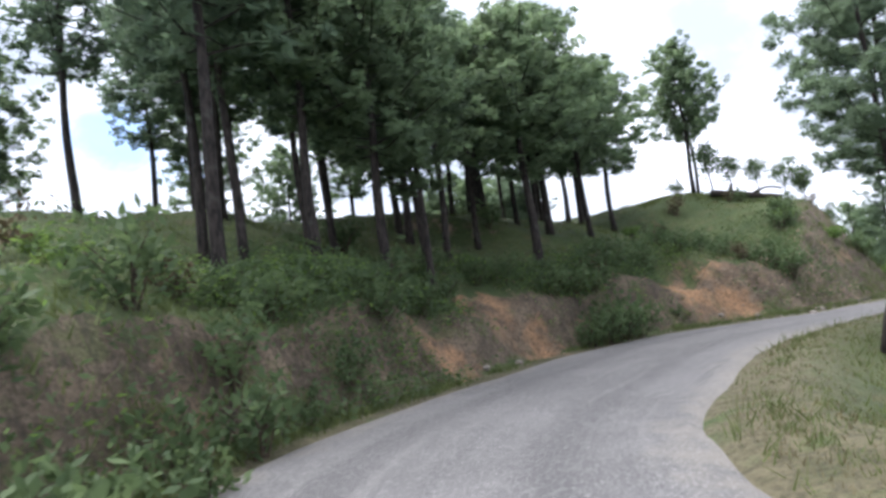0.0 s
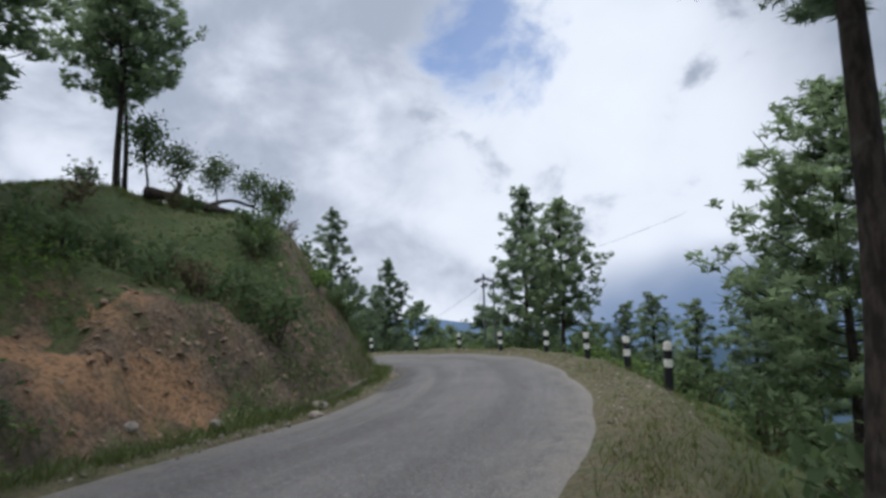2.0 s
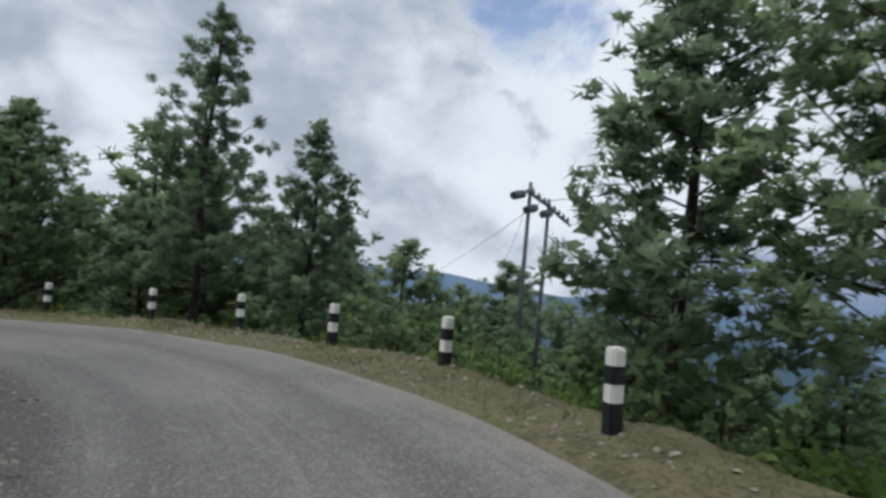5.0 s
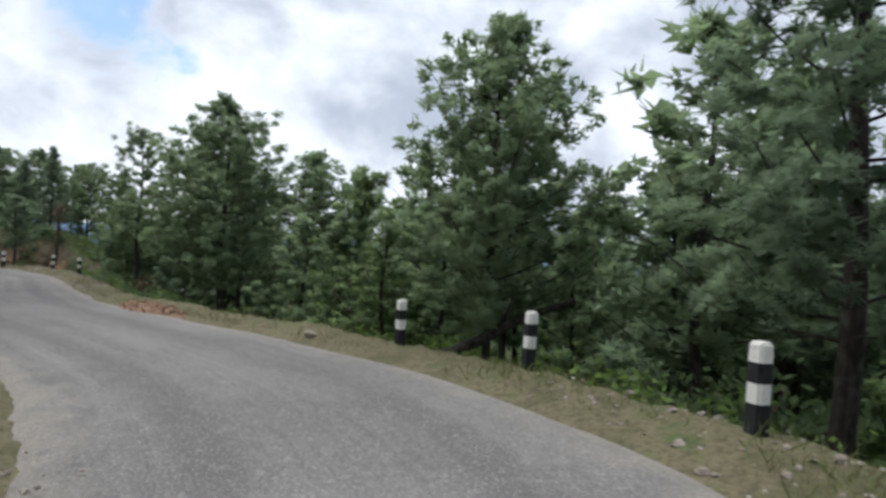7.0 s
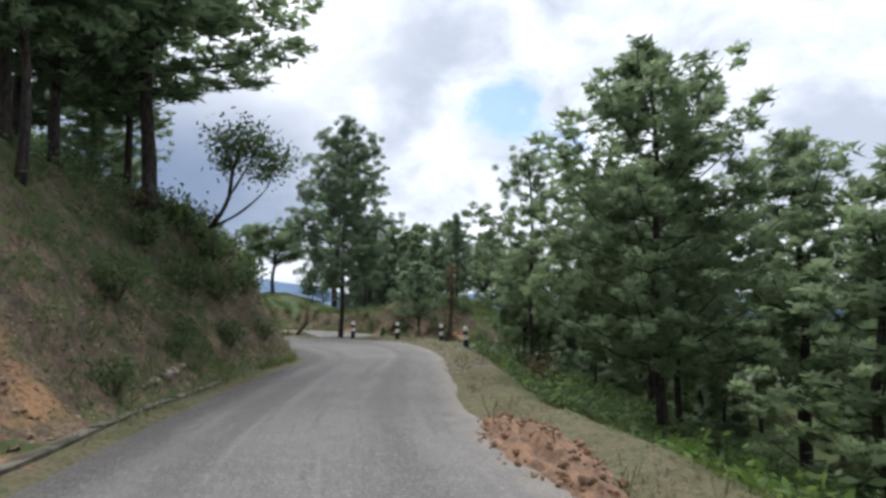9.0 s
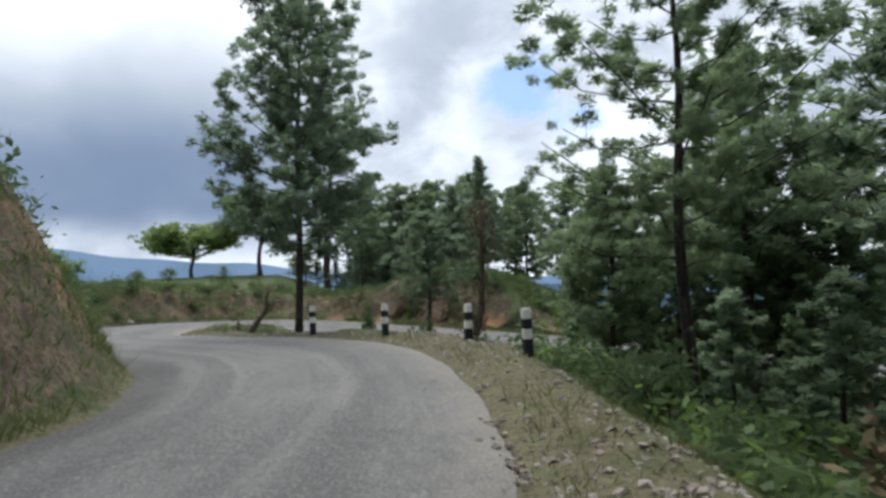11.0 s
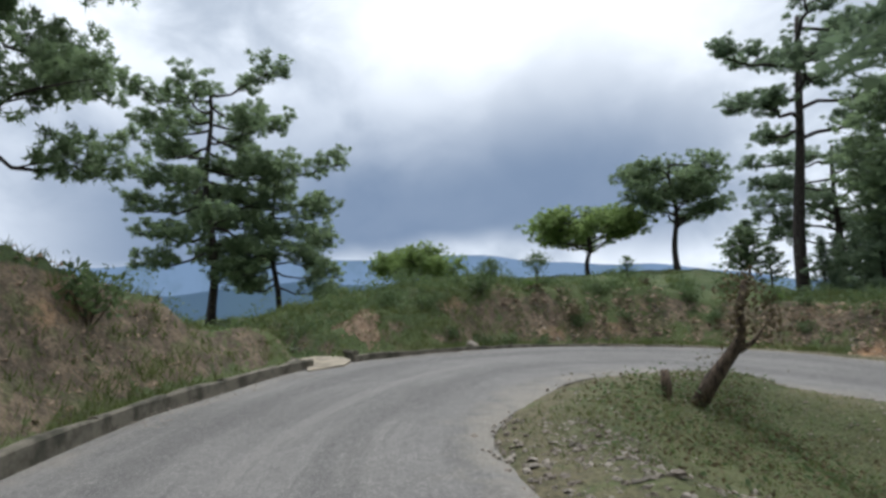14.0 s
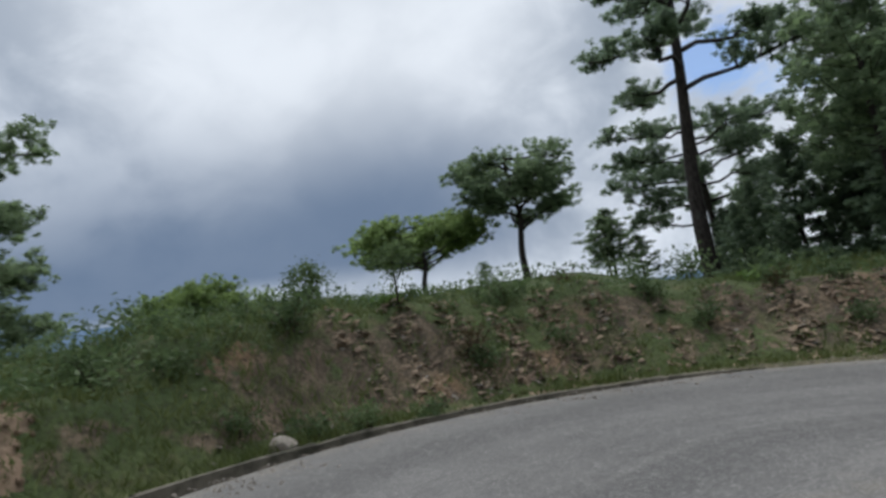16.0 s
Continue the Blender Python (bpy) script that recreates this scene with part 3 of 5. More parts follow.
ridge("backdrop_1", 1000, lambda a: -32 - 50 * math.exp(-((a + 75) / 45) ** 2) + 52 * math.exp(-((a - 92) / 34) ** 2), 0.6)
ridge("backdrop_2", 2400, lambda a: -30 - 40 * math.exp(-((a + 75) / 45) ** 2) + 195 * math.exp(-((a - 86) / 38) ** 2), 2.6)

# ---- trees ----
def grown(path, u):
    """The place at the share u of a polyline."""
    k = min(max(u, 0), 0.9999) * (len(path) - 1)
    i = int(k)
    return path[i] + (path[i + 1] - path[i]) * (k - i)


def puff(rng, centre, size, count, flat=0.8, lift=0.3, hub=None):
    """One bushy twig end: needles that bristle outwards from a dense middle. Returns triangles and their corner normals."""
    count = max(10, int(count * 0.85))
    squash = np.array((1, 1, flat))
    way = rng.normal(size=(count, 3))
    way[:, 2] += lift
    way /= np.linalg.norm(way, axis=1)[:, None]
    side = np.cross(way, rng.normal(size=(count, 3)))
    side /= np.linalg.norm(side, axis=1)[:, None] + 1e-9
    side *= size * rng.uniform(0.10, 0.22, (count, 1)) / math.sqrt(count)
    foot = centre + (way * 0.14 + rng.normal(size=(count, 3)) * 0.07) * size * squash
    tip = centre + (way * rng.uniform(0.34, 0.52, (count, 1)) + rng.normal(size=(count, 3)) * 0.05) * size * squash
    needles = np.stack([foot - side, foot + side, tip], 1)
    # the thick of the tuft: short broad sprays that lie round its middle
    thick = max(9, count // 3)
    spot = np.clip(rng.normal(size=(thick, 1, 3)), -1.6, 1.6) * 0.15
    spray = rng.normal(size=(thick, 3, 3))
    spray -= spray.mean(1, keepdims=True)
    spray *= 0.62 / math.sqrt(thick) / (np.linalg.norm(spray, axis=2, keepdims=True) + 0.3)
    tris = np.concatenate([needles, centre + (spot + spray * np.array((1.3, 1.3, 1.0))) * size * squash])
    out = (tris - centre) / (0.5 * size)
    if hub is not None:
        away = centre - hub
        out = out + 0.55 * away / (np.linalg.norm(away) + 1e-6)
    out[..., 2] += 0.25
    out /= np.linalg.norm(out, axis=2)[..., None] + 1e-9
    face = np.cross(tris[:, 1] - tris[:, 0], tris[:, 2] - tris[:, 0])
    wrong = (face * out.sum(1)).sum(1) < 0
    tris[wrong] = tris[wrong][:, (0, 2, 1)]
    out[wrong] = out[wrong][:, (0, 2, 1)]
    return tris, out


def crown_mesh(name, puffs, mat):
    """All the puffs of a crown in one mesh, shaded softly as rounded clumps."""
    v = np.concatenate([p[0] for p in puffs]).reshape(-1, 3)
    n = np.concatenate([p[1] for p in puffs]).reshape(-1, 3)
    me = triangles_mesh(name, v, mat)
    me.polygons.foreach_set("use_smooth", np.ones(len(me.polygons), bool))
    me.normals_split_custom_set_from_vertices(n.tolist())
    return me


def trunk_path(seed, height, lean, bend=0.05, steps=12, kink=1.0):
    return np.array([(lean[0] * min(u, kink) * height + bend * math.sin(2.5 * u * math.pi + seed) - bend * math.sin(seed), lean[1] * min(u, kink) * height + bend * math.sin(3.1 * u * math.pi + 2 * seed) - bend * math.sin(2 * seed), u * height * 0.98 - 0.4 * (u == 0)) for u in np.linspace(0, 1, steps)])


def pine_parts(seed, height, radius, bare, outline, limbs=44, size=0.72, needles=26, lean=(0, 0), girth=0.0128, dense=3.7, mat=None, rise=0.42, kink=1.0):
    """Trunk with limbs, and crown, of a pine. outline(u): the crown's radius from its foot (0) to its top (1)."""
    rng = np.random.default_rng(seed)
    wood = Shape()
    path = trunk_path(seed, height, lean, kink=kink)
    steps, wide = len(path), girth * height
    wood.tube(path, [wide * (1.3 if k == 0 else 1) * (1 - 0.85 * k / (steps - 1)) + 0.012 for k in range(steps)], 8)
    puffs = []
    for k in range(limbs):
        u = (k + rng.uniform(0.0, 0.9)) / limbs
        start = grown(path, bare + (1 - bare) * u)
        turn = k * 2.4 + rng.uniform(-0.5, 0.5)
        reach = radius * max(0.10, outline(u)) * rng.uniform(0.70, 1.08)
        climb = rise + 0.35 * u + rng.uniform(-0.14, 0.14)
        out = np.array((math.cos(turn), math.sin(turn), 0))
        limb = np.array([start + out * reach * s + np.array((0, 0, reach * (climb * s * s + 0.05 * math.sin(5 * s + k)))) for s in np.linspace(0, 1, 4)])
        wood.tube(limb, [wide * 0.20 * (1 - 0.5 * u) * (1 - 0.85 * s) + 0.006 for s in np.linspace(0, 1, 4)], 3, False)
        for j in range(int(2 + 1.2 * reach * dense + rng.uniform(0, 1))):
            s = 1.02 - 0.8 * rng.uniform(0, 1) ** 1.25
            off = np.clip(rng.normal(size=3), -1.5, 1.5) * np.array((0.30, 0.30, 0.19)) * (0.5 + 0.3 * reach)
            puffs.append(puff(rng, grown(limb, s) + off * s, 1.0 * size * rng.uniform(0.7, 1.2), needles, hub=start))
    for j in range(4):
        puffs.append(puff(rng, grown(path, 1.0) + np.array((0, 0, 0.02)) + rng.normal(size=3) * 0.12, size * 0.7, needles, 1.2, 1.0))
    crown = crown_mesh("crown", puffs, mat or NEEDLES)
    return wood.mesh("trunk", BARK, True), crown


def layered_parts(seed, height, radius, bare, top, limbs=13, size=0.74, needles=34, lean=(0, 0), girth=0.017, twigs=5, mat=None, pad=0.5, droop=0.0, thick=0.42):
    """An old pine with few long limbs and flat pads of needles. top(r): how high, of the whole, a limb ends that reaches the share r."""
    rng = np.random.default_rng(seed)
    wood = Shape()
    path = trunk_path(seed, height, lean, 0.16)
    steps, wide = len(path), girth * height
    wood.tube(path, [wide * (1.35 if k == 0 else 1) * (1 - 0.72 * k / (steps - 1)) + 0.02 for k in range(steps)], 8)
    puffs = []
    for k in range(limbs):
        u = (k + 0.4) / limbs
        start = grown(path, bare + (0.97 - bare) * u)
        turn = k * 2.4 + rng.uniform(-0.4, 0.4)
        share = min(rng.uniform(0.55, 1.05), 0.88)
        reach = radius * share
        end = np.array((math.cos(turn) * reach, math.sin(turn) * reach, height * top(share, u) - start[2]))
        kink = rng.normal(size=(6, 3)) * 0.13 * np.array((1, 1, 0.7))
        limb = np.array([start + end * np.array((s, s, s ** 0.8 if end[2] > 0 else s ** 1.5)) + kink[i] * (0 < s) + np.array((0, 0, -droop * math.sin(math.pi * s))) for i, s in enumerate(np.linspace(0, 1, 6))])
        wood.tube(limb, [wide * 0.34 * (1 - 0.85 * s) + 0.010 for s in np.linspace(0, 1, 6)], 5, False)
        for j in range(twigs):
            s = 0.42 + 0.58 * (j + rng.uniform(0, 1)) / twigs
            node = grown(limb, s)
            side = turn + rng.choice((-1, 1)) * rng.uniform(0.4, 1.3)
            run = (0.35 + 0.28 * reach) * rng.uniform(0.5, 1.0) * (0.6 + 0.4 * s)
            tip = node + np.array((math.cos(side) * run, math.sin(side) * run, 0.14 * run + rng.uniform(0, 0.18)))
            wood.tube(np.array([node, (node + tip) / 2 + rng.normal(size=3) * 0.05, tip]), (wide * 0.12 + 0.006, wide * 0.08 + 0.005, 0.005), 4, False)
            for g in range(int(5 + run * 10)):
                at = node + (tip - node) * rng.uniform(0.45, 1.08) + np.clip(rng.normal(size=3), -1.6, 1.6) * np.array((pad, pad, thick)) * 0.45 + np.array((0, 0, 0.3 * thick))
                puffs.append(puff(rng, at, 0.76 * size * rng.uniform(0.75, 1.2), needles, 0.8, 0.4, node - np.array((0, 0, 0.5))))
    for g in range(16):
        # the leader's own clump
        at = grown(path, 1.0 - 0.10 * rng.uniform(0, 1)) + np.clip(rng.normal(size=3), -1.5, 1.5) * np.array((pad, pad, thick * 0.8)) * 0.6
        puffs.append(puff(rng, at, size * rng.uniform(0.75, 1.1), needles, 0.7, 0.5))
    crown = crown_mesh("crown", puffs, mat or NEEDLES)
    return wood.mesh("trunk", BARK, True), crown


PINE_LABELS = {
    "tall": "tall pine with a dark bare trunk and a dense green crown",
    "cone": "cone-shaped dark green pine with branches almost to the ground",
    "round": "broad round-topped dense green pine",
    "open": "old pine with crooked limbs and an open crown of separate clumps",
    "umbrella": "flat-topped umbrella-shaped light green pine on the ridge",
    "young": "slender young fresh-green pine below the road",
}
OUTLINES = {
    "tall": lambda u: (0.72 + 1.1 * u) if u < 0.25 else max(0.0, 1 - ((u - 0.25) / 0.78) ** 1.7) ** 0.8,
    "cone": lambda u: 0.8 + 0.9 * u if u < 0.2 else 1.0 * (1 - u) ** 0.76 + 0.03,
    "round": lambda u: 0.85 + 0.6 * u if u < 0.25 else max(0.0, 1 - ((u - 0.25) / 0.77) ** 1.6) ** 0.85,
    "young": lambda u: 0.9 * (1 - u) ** 0.7 + 0.08,
}


def pine(style, trunk, crown):
    """A pine at the world's middle, as a thing with trunk and crown."""
    tree = thing("pine_tree", PINE_LABELS[style], "tree", "pines along the road")
    part("trunk", trunk, tree, "dark scaly bark")
    part("crown", crown, tree)
    return tree


def full_pine(style, seed, height, radius, bare, **more):
    return pine(style, *pine_parts(seed, height, radius, bare, OUTLINES[style], **more))


def place(tree, x, y, turn=0.0, size=1.0, wide=1.0, sink=0.12):
    z = float(surface(x, y)) - sink
    tree.matrix_basis = Matrix.Translation((x, y, z)) @ Euler((0, 0, radians(turn))).to_matrix().to_4x4() @ Matrix.Diagonal((size * wide, size * wide, size, 1))
    return tree


def again(tree, x, y, turn=0.0, size=1.0, wide=1.0, sink=0.12):
    return place(copy_thing(tree, Matrix()), x, y, turn, size, wide, sink)


# pines of each habit, most of them 9 m high; the copies take their own sizes
tall_a = full_pine("tall", 3, 9.0, 2.2, 0.36, limbs=50, needles=21, mat=NEEDLES)
tall_b = full_pine("tall", 4, 9.0, 1.9, 0.44, limbs=42, needles=21, mat=NEEDLES_DARK, dense=2.9)
tall_c = full_pine("tall", 5, 9.0, 2.4, 0.34, limbs=54, needles=21, mat=NEEDLES)
cone_a = full_pine("cone", 11, 9.0, 2.3, 0.12, limbs=64, mat=NEEDLES_DARK, dense=3.4)
cone_b = full_pine("cone", 12, 9.0, 2.3, 0.10, limbs=64, mat=NEEDLES_DARK, dense=3.4)
round_a = full_pine("round", 21, 9.0, 2.7, 0.18, limbs=84, mat=NEEDLES, dense=4.6, size=0.6, needles=30)
round_b = full_pine("round", 22, 9.0, 2.4, 0.26, limbs=66, mat=NEEDLES, dense=4.0, size=0.66)
open_a = pine("open", *layered_parts(31, 12.2, 4.3, 0.26, lambda r, u: 0.16 + 0.82 * u + 0.06 * (1 - r), limbs=30, twigs=7, mat=NEEDLES, droop=0.3, pad=0.6, thick=0.6))
open_b = pine("open", *layered_parts(32, 9.0, 4.2, 0.20, lambda r, u: 0.14 + 0.84 * u, limbs=23, twigs=7, mat=NEEDLES, droop=0.25, pad=0.6, thick=0.6))
open_c = pine("open", *layered_parts(33, 15.0, 5.4, 0.56, lambda r, u: 0.56 + 0.42 * u, limbs=12, twigs=8, mat=NEEDLES_DARK, lean=(0.045, 0.028), girth=0.022, pad=0.65, thick=0.5))
umbrella_a = pine("umbrella", *layered_parts(41, 5.9, 5.4, 0.28, lambda r, u: 0.78 + 0.22 * u - 0.34 * r * r, limbs=24, twigs=8, mat=NEEDLES_LIGHT, girth=0.034, pad=0.95, thick=0.85, size=0.84, needles=28))
umbrella_b = pine("umbrella", *layered_parts(42, 9.4, 4.3, 0.36, lambda r, u: 0.62 + 0.40 * u - 0.20 * r * r, limbs=22, twigs=8, mat=NEEDLES, girth=0.028, pad=0.9, thick=0.8, size=0.84, needles=26))
umbrella_c = pine("umbrella", *layered_parts(43, 10.5, 5.0, 0.36, lambda r, u: 0.48 + 0.51 * u - 0.06 * r, limbs=20, twigs=7, mat=NEEDLES_DARK, girth=0.022, pad=0.7, thick=0.55))
young_a = full_pine("young", 51, 4.5, 1.3, 0.10, limbs=40, size=0.45, mat=NEEDLES_FRESH)
young_b = full_pine("young", 52, 4.5, 1.2, 0.14, limbs=38, size=0.45, mat=NEEDLES)

# the pine wood on the hill
place(tall_b, -4.1, 11.9, 10, 1.25)
place(tall_a, -2.8, 14.8, 80, 1.12)
again(tall_a, -1.3, 16.2, 30, 1.1, 1.1)
again(tall_b, -5.4, 14.6, 130, 1.15, 0.9)
again(tall_b, -4.3, 14.0, 200, 1.2, 0.8)
again(tall_a, -0.3, 17.7, 150, 0.9)
again(tall_b, -3.3, 16.4, 260, 1.0, 0.9)
place(tall_c, 3.5, 22.2, 55, 1.08, 1.3)
again(tall_a, 4.8, 26.0, 300, 1.12, 1.3)
again(tall_c, 6.7, 26.8, 170, 0.9, 1.2)
again(tall_b, 1.6, 24.0, 15, 1.0)
for x, y, turn, size in ((9.4, 32.2, 20, 1.0), (8.3, 34.6, 140, 1.05), (7.2, 33.0, 250, 1.0), (6.2, 34.5, 70, 1.1), (9.0, 36.5, 310, 0.95)):
    again(tall_a, x, y, turn, size, 1.25)
again(tall_b, 0.3, 20.2, 75, 1.0)
again(tall_b, -0.4, 19.4, 215, 0.95)
again(tall_a, 3.8, 28.0, 120, 1.0)
for x, y, turn, size in ((-0.9, 21.6, 10, 1.05), (-1.4, 25.0, 100, 1.1), (0.6, 26.4, 220, 1.05), (1.9, 29.6, 330, 1.0), (-4.0, 24.5, 60, 1.05)):
    again(tall_c, x, y, turn, size, 1.15)
again(tall_a, 5.4, 32.0, 190, 1.05)
again(tall_c, 2.4, 31.0, 250, 1.0)
again(tall_c, 15.2, 35.4, 260, 1.02, 1.0)
again(tall_b, 15.9, 36.4, 100, 0.92, 0.9)
for x, y, turn, size in ((-8.2, 22.0, 20, 1.05), (-7.4, 21.6, 140, 1.1), (-6.9, 23.0, 250, 0.95), (-6.2, 18.6, 75, 1.1), (-1.8, 22.5, 10, 1.0), (-3.2, 19.6, 200, 1.05),
                         (1.0, 29.0, 60, 0.95), (2.2, 27.2, 130, 1.0), (3.0, 33.5, 280, 0.95), (4.3, 36.5, 330, 0.95), (-10.5, 24.0, 45, 1.0), (-9.5, 17.0, 300, 1.0)):
    again(tall_b, x, y, turn, size, 1.05)
again(round_b, -13.5, 18.5, 100, 0.95)
place(round_b, -9.5, 27.0, 40, 0.95)
again(round_b, -4.0, 33.0, 10, 1.0)
again(round_a, -8.0, 36.0, 10, 0.9)
again(round_b, -1.6, 30.6, 60, 1.05)

# the two pines on the outer verge, one of them leaning away
verge_pine = full_pine("tall", 61, 9.0, 1.9, 0.46, limbs=40, mat=NEEDLES_DARK, girth=0.0135, size=0.46, needles=70, dense=7.0, lean=(0.02, -0.025))
place(verge_pine, 10.15, 13.9)
leaning_pine = full_pine("tall", 62, 8.4, 1.7, 0.40, limbs=38, mat=NEEDLES_DARK, lean=(0.28, -0.14), girth=0.0105, size=0.46, needles=70, dense=7.0, kink=0.27)
place(leaning_pine, 8.0, 12.2)

# beside the road where it swings round the spur
road_pine = full_pine("cone", 64, 9.9, 2.3, 0.16, limbs=58, mat=NEEDLES_DARK, dense=5.4, size=0.56, girth=0.013, needles=64)
place(road_pine, 30.8, 41.9, 30)
place(cone_b, 31.9, 38.2, 80, 0.72, 1.05)
place(round_a, 18.6, 61.4, 20, 1.06, 1.1)
again(round_a, 27.7, 47.6, 140, 0.80, 1.0)
again(round_b, 21.2, 68.0, 60, 1.2, 1.2)
place(cone_a, 30.6, 28.3, 200, 0.95, 1.0)
again(round_b, 28.6, 25.4, 10, 0.80, 0.95)
again(round_b, 17.6, 14.6, 70, 0.80, 1.0)
again(cone_b, 24.3, 16.6, 150, 0.68, 1.15)
again(cone_a, 29.4, 18.5, 250, 0.58, 1.2)
place(young_a, 25.6, 50.2, 0, 0.8, 1.3)
again(young_a, 24.6, 54.6, 70, 1.34, 1.2)
again(tall_c, 5.0, 57.1, 140, 1.2, 1.7)
again(round_b, 5.6, 54.2, 20, 0.9, 1.2)
again(tall_c, 6.4, 52.8, 250, 0.9, 1.2)
again(round_b, 0.4, 55.6, 80, 1.0, 1.2)
again(round_a, -2.4, 59.4, 10, 0.9, 1.1)
again(tall_a, 2.6, 55.6, 40, 1.15, 1.2)
again(tall_a, 1.4, 58.6, 200, 1.05, 1.2)
again(tall_b, 8.2, 50.4, 100, 1.0, 1.2)
again(tall_a, 7.6, 52.6, 300, 0.9)
again(tall_b, 6.6, 51.6, 30, 0.95)
again(tall_c, 3.8, 54.0, 80, 1.0)
hairpin_pine = full_pine("round", 63, 12.2, 3.1, 0.23, lean=(0.03, 0.03), limbs=76, mat=NEEDLES_DARK, girth=0.0102, dense=4.4, size=0.68, needles=60)
place(hairpin_pine, -1.1, 72.45, 45, 1.04)

# round the hairpin and on the ridge beyond it
place(open_a, -33.2, 68.5, 10, 1.03)
place(open_b, -35.2, 72.0, 70, 1.0)
place(umbrella_b, -41.0, 104.0, 0, 1.0)
place(umbrella_a, -47.0, 99.5, 120, 1.0)
again(umbrella_a, -46.5, 83.3, 40, 0.85, 0.75)
again(open_b, -13.2, 65.0, 0, 1.0, 0.75)
place(open_c, -23.2, 96.4, 0, 1.0)
place(umbrella_c, -27.0, 104.0, 60, 1.0, 1.0)
again(cone_a, -5.5, 92.3, 0, 0.85)
again(round_b, -32.0, 101.5, 0, 0.42, 1.3)
again(cone_a, -21.4, 95.5, 20, 0.40, 1.2)
for x, y, size in ((-20.2, 97.8, 0.75), (-18.4, 98.8, 0.85), (-16.6, 96.8, 0.7), (-22.6, 99.4, 0.6), (-14.8, 97.6, 0.85), (-24.8, 101.0, 0.5), (-12.6, 95.6, 0.8), (-10.2, 96.4, 0.85)):
    again(cone_a if x < -16 else cone_b, x, y, 31 * x, size, 1.2)
again(tall_c, -17.6, 99.6, 140, 1.3, 1.0)
again(tall_b, -20.0, 106.5, 220, 1.4, 1.1)
again(tall_a, -16.0, 101.5, 300, 1.4, 1.1)
for x, y, size in ((5.5, 79.8, 0.36), (7.2, 78.4, 0.4), (3.4, 80.4, 0.3), (9.0, 78.8, 0.45)):
    again(young_b, x, y, 40 * x, size * 1.6, 1.5)
again(young_a, -33.2, 93.4, 30, 0.36, 2.2)
again(tall_b, -14.5, 104.0, 0, 1.2, 1.2)
again(tall_a, -11.5, 101.0, 90, 1.25, 1.2)
again(tall_b, -9.0, 104.0, 190, 1.2, 1.2)
again(round_a, -6.0, 100.0, 60, 1.0)
again(round_b, -1.0, 96.0, 140, 0.95)
again(cone_b, 3.5, 94.0, 10, 0.8)
again(round_a, 6.0, 99.0, 10, 1.0)
again(tall_c, -15.5, 92.0, 50, 0.9)
place(young_b, -7.6, 87.4, 30, 0.85, 0.8)
again(tall_b, -0.4, 79.0, 30, 0.74, 1.25)
again(round_b, 11.4, 81.0, 200, 0.95, 1.0)
again(tall_a, 13.6, 81.0, 20, 1.1, 1.2)
slope_pine = full_pine("tall", 65, 9.0, 2.6, 0.30, limbs=44, mat=NEEDLES, girth=0.0115, size=0.50, needles=90, dense=4.2, rise=0.3)
place(slope_pine, 12.2, 68.6, 80, 1.0)
again(round_b, 8.4, 76.0, 40, 0.78, 1.15)
again(tall_b, 15.6, 72.5, 10, 1.15, 1.1)
for tree, x, y, turn, size, wide in ((round_b, 6.9, 80.0, 40, 0.8, 1.05), (tall_a, 11.6, 79.4, 120, 1.35, 1.1), (round_a, 9.0, 81.0, 200, 0.72, 1.1), (round_b, 14.0, 80.4, 300, 0.9, 1.1), (cone_a, 12.8, 81.4, 10, 0.6, 1.2)):
    again(tree, x, y, turn, size, wide)


# the wood below the road, of lighter trees
def light_pine(style, seed, height, radius, bare, mat):
    return full_pine(style, seed, height, radius, bare, limbs=28, size=1.0, needles=16, dense=2.2, mat=mat)


stock = [light_pine("round", 71, 8.5, 2.3, 0.2, NEEDLES), light_pine("tall", 72, 9.0, 2.1, 0.3, NEEDLES_DARK), light_pine("cone", 73, 8.0, 2.0, 0.1, NEEDLES),
         light_pine("cone", 74, 6.5, 1.9, 0.08, NEEDLES_DARK), light_pine("young", 75, 5.0, 1.6, 0.08, NEEDLES_FRESH)]
rng = np.random.default_rng(77)
fresh, done = list(stock), []
tries = 0
while len(done) < 55 and tries < 9000:
    tries += 1
    x, y = (rng.uniform(6, 70), rng.uniform(-10, 130)) if tries % 2 else (rng.uniform(14, 48), rng.uniform(44, 90))
    top, low, d, side = road_bounds(np.array([x]), np.array([y]))
    if side[0] > 0 or d[0] < 4.2 or d[0] > 32 or any(math.hypot(x - a, y - b) < 2.3 for a, b in done):
        continue
    if x < 12 and y > 62 or 10 < x < 26 and 48 < y < 68 and d[0] < 9:
        continue
    size, kind = rng.uniform(0.75, 1.0) * (1.2 if y > 44 else 1.0), int(rng.integers(len(stock)))
    high = float(surface(x, y)) + size * (8.5, 9.0, 8.0, 6.5, 5.0)[kind]
    if y < 46 and x > 20 and high > 0.6 and d[0] < 14:
        continue
    # the gap in the wood where the power line runs down the valley
    if x > 29 and 12 < y < 44 and high > -0.4:
        size *= 0.6
        if high - 3.2 > -0.2:
            continue
    done.append((x, y))
    tree = stock[kind]
    if tree in fresh:
        fresh.remove(tree)
        place(tree, x, y, rng.uniform(0, 360), size, rng.uniform(0.9, 1.15))
    else:
        again(tree, x, y, rng.uniform(0, 360), size, rng.uniform(0.9, 1.15))


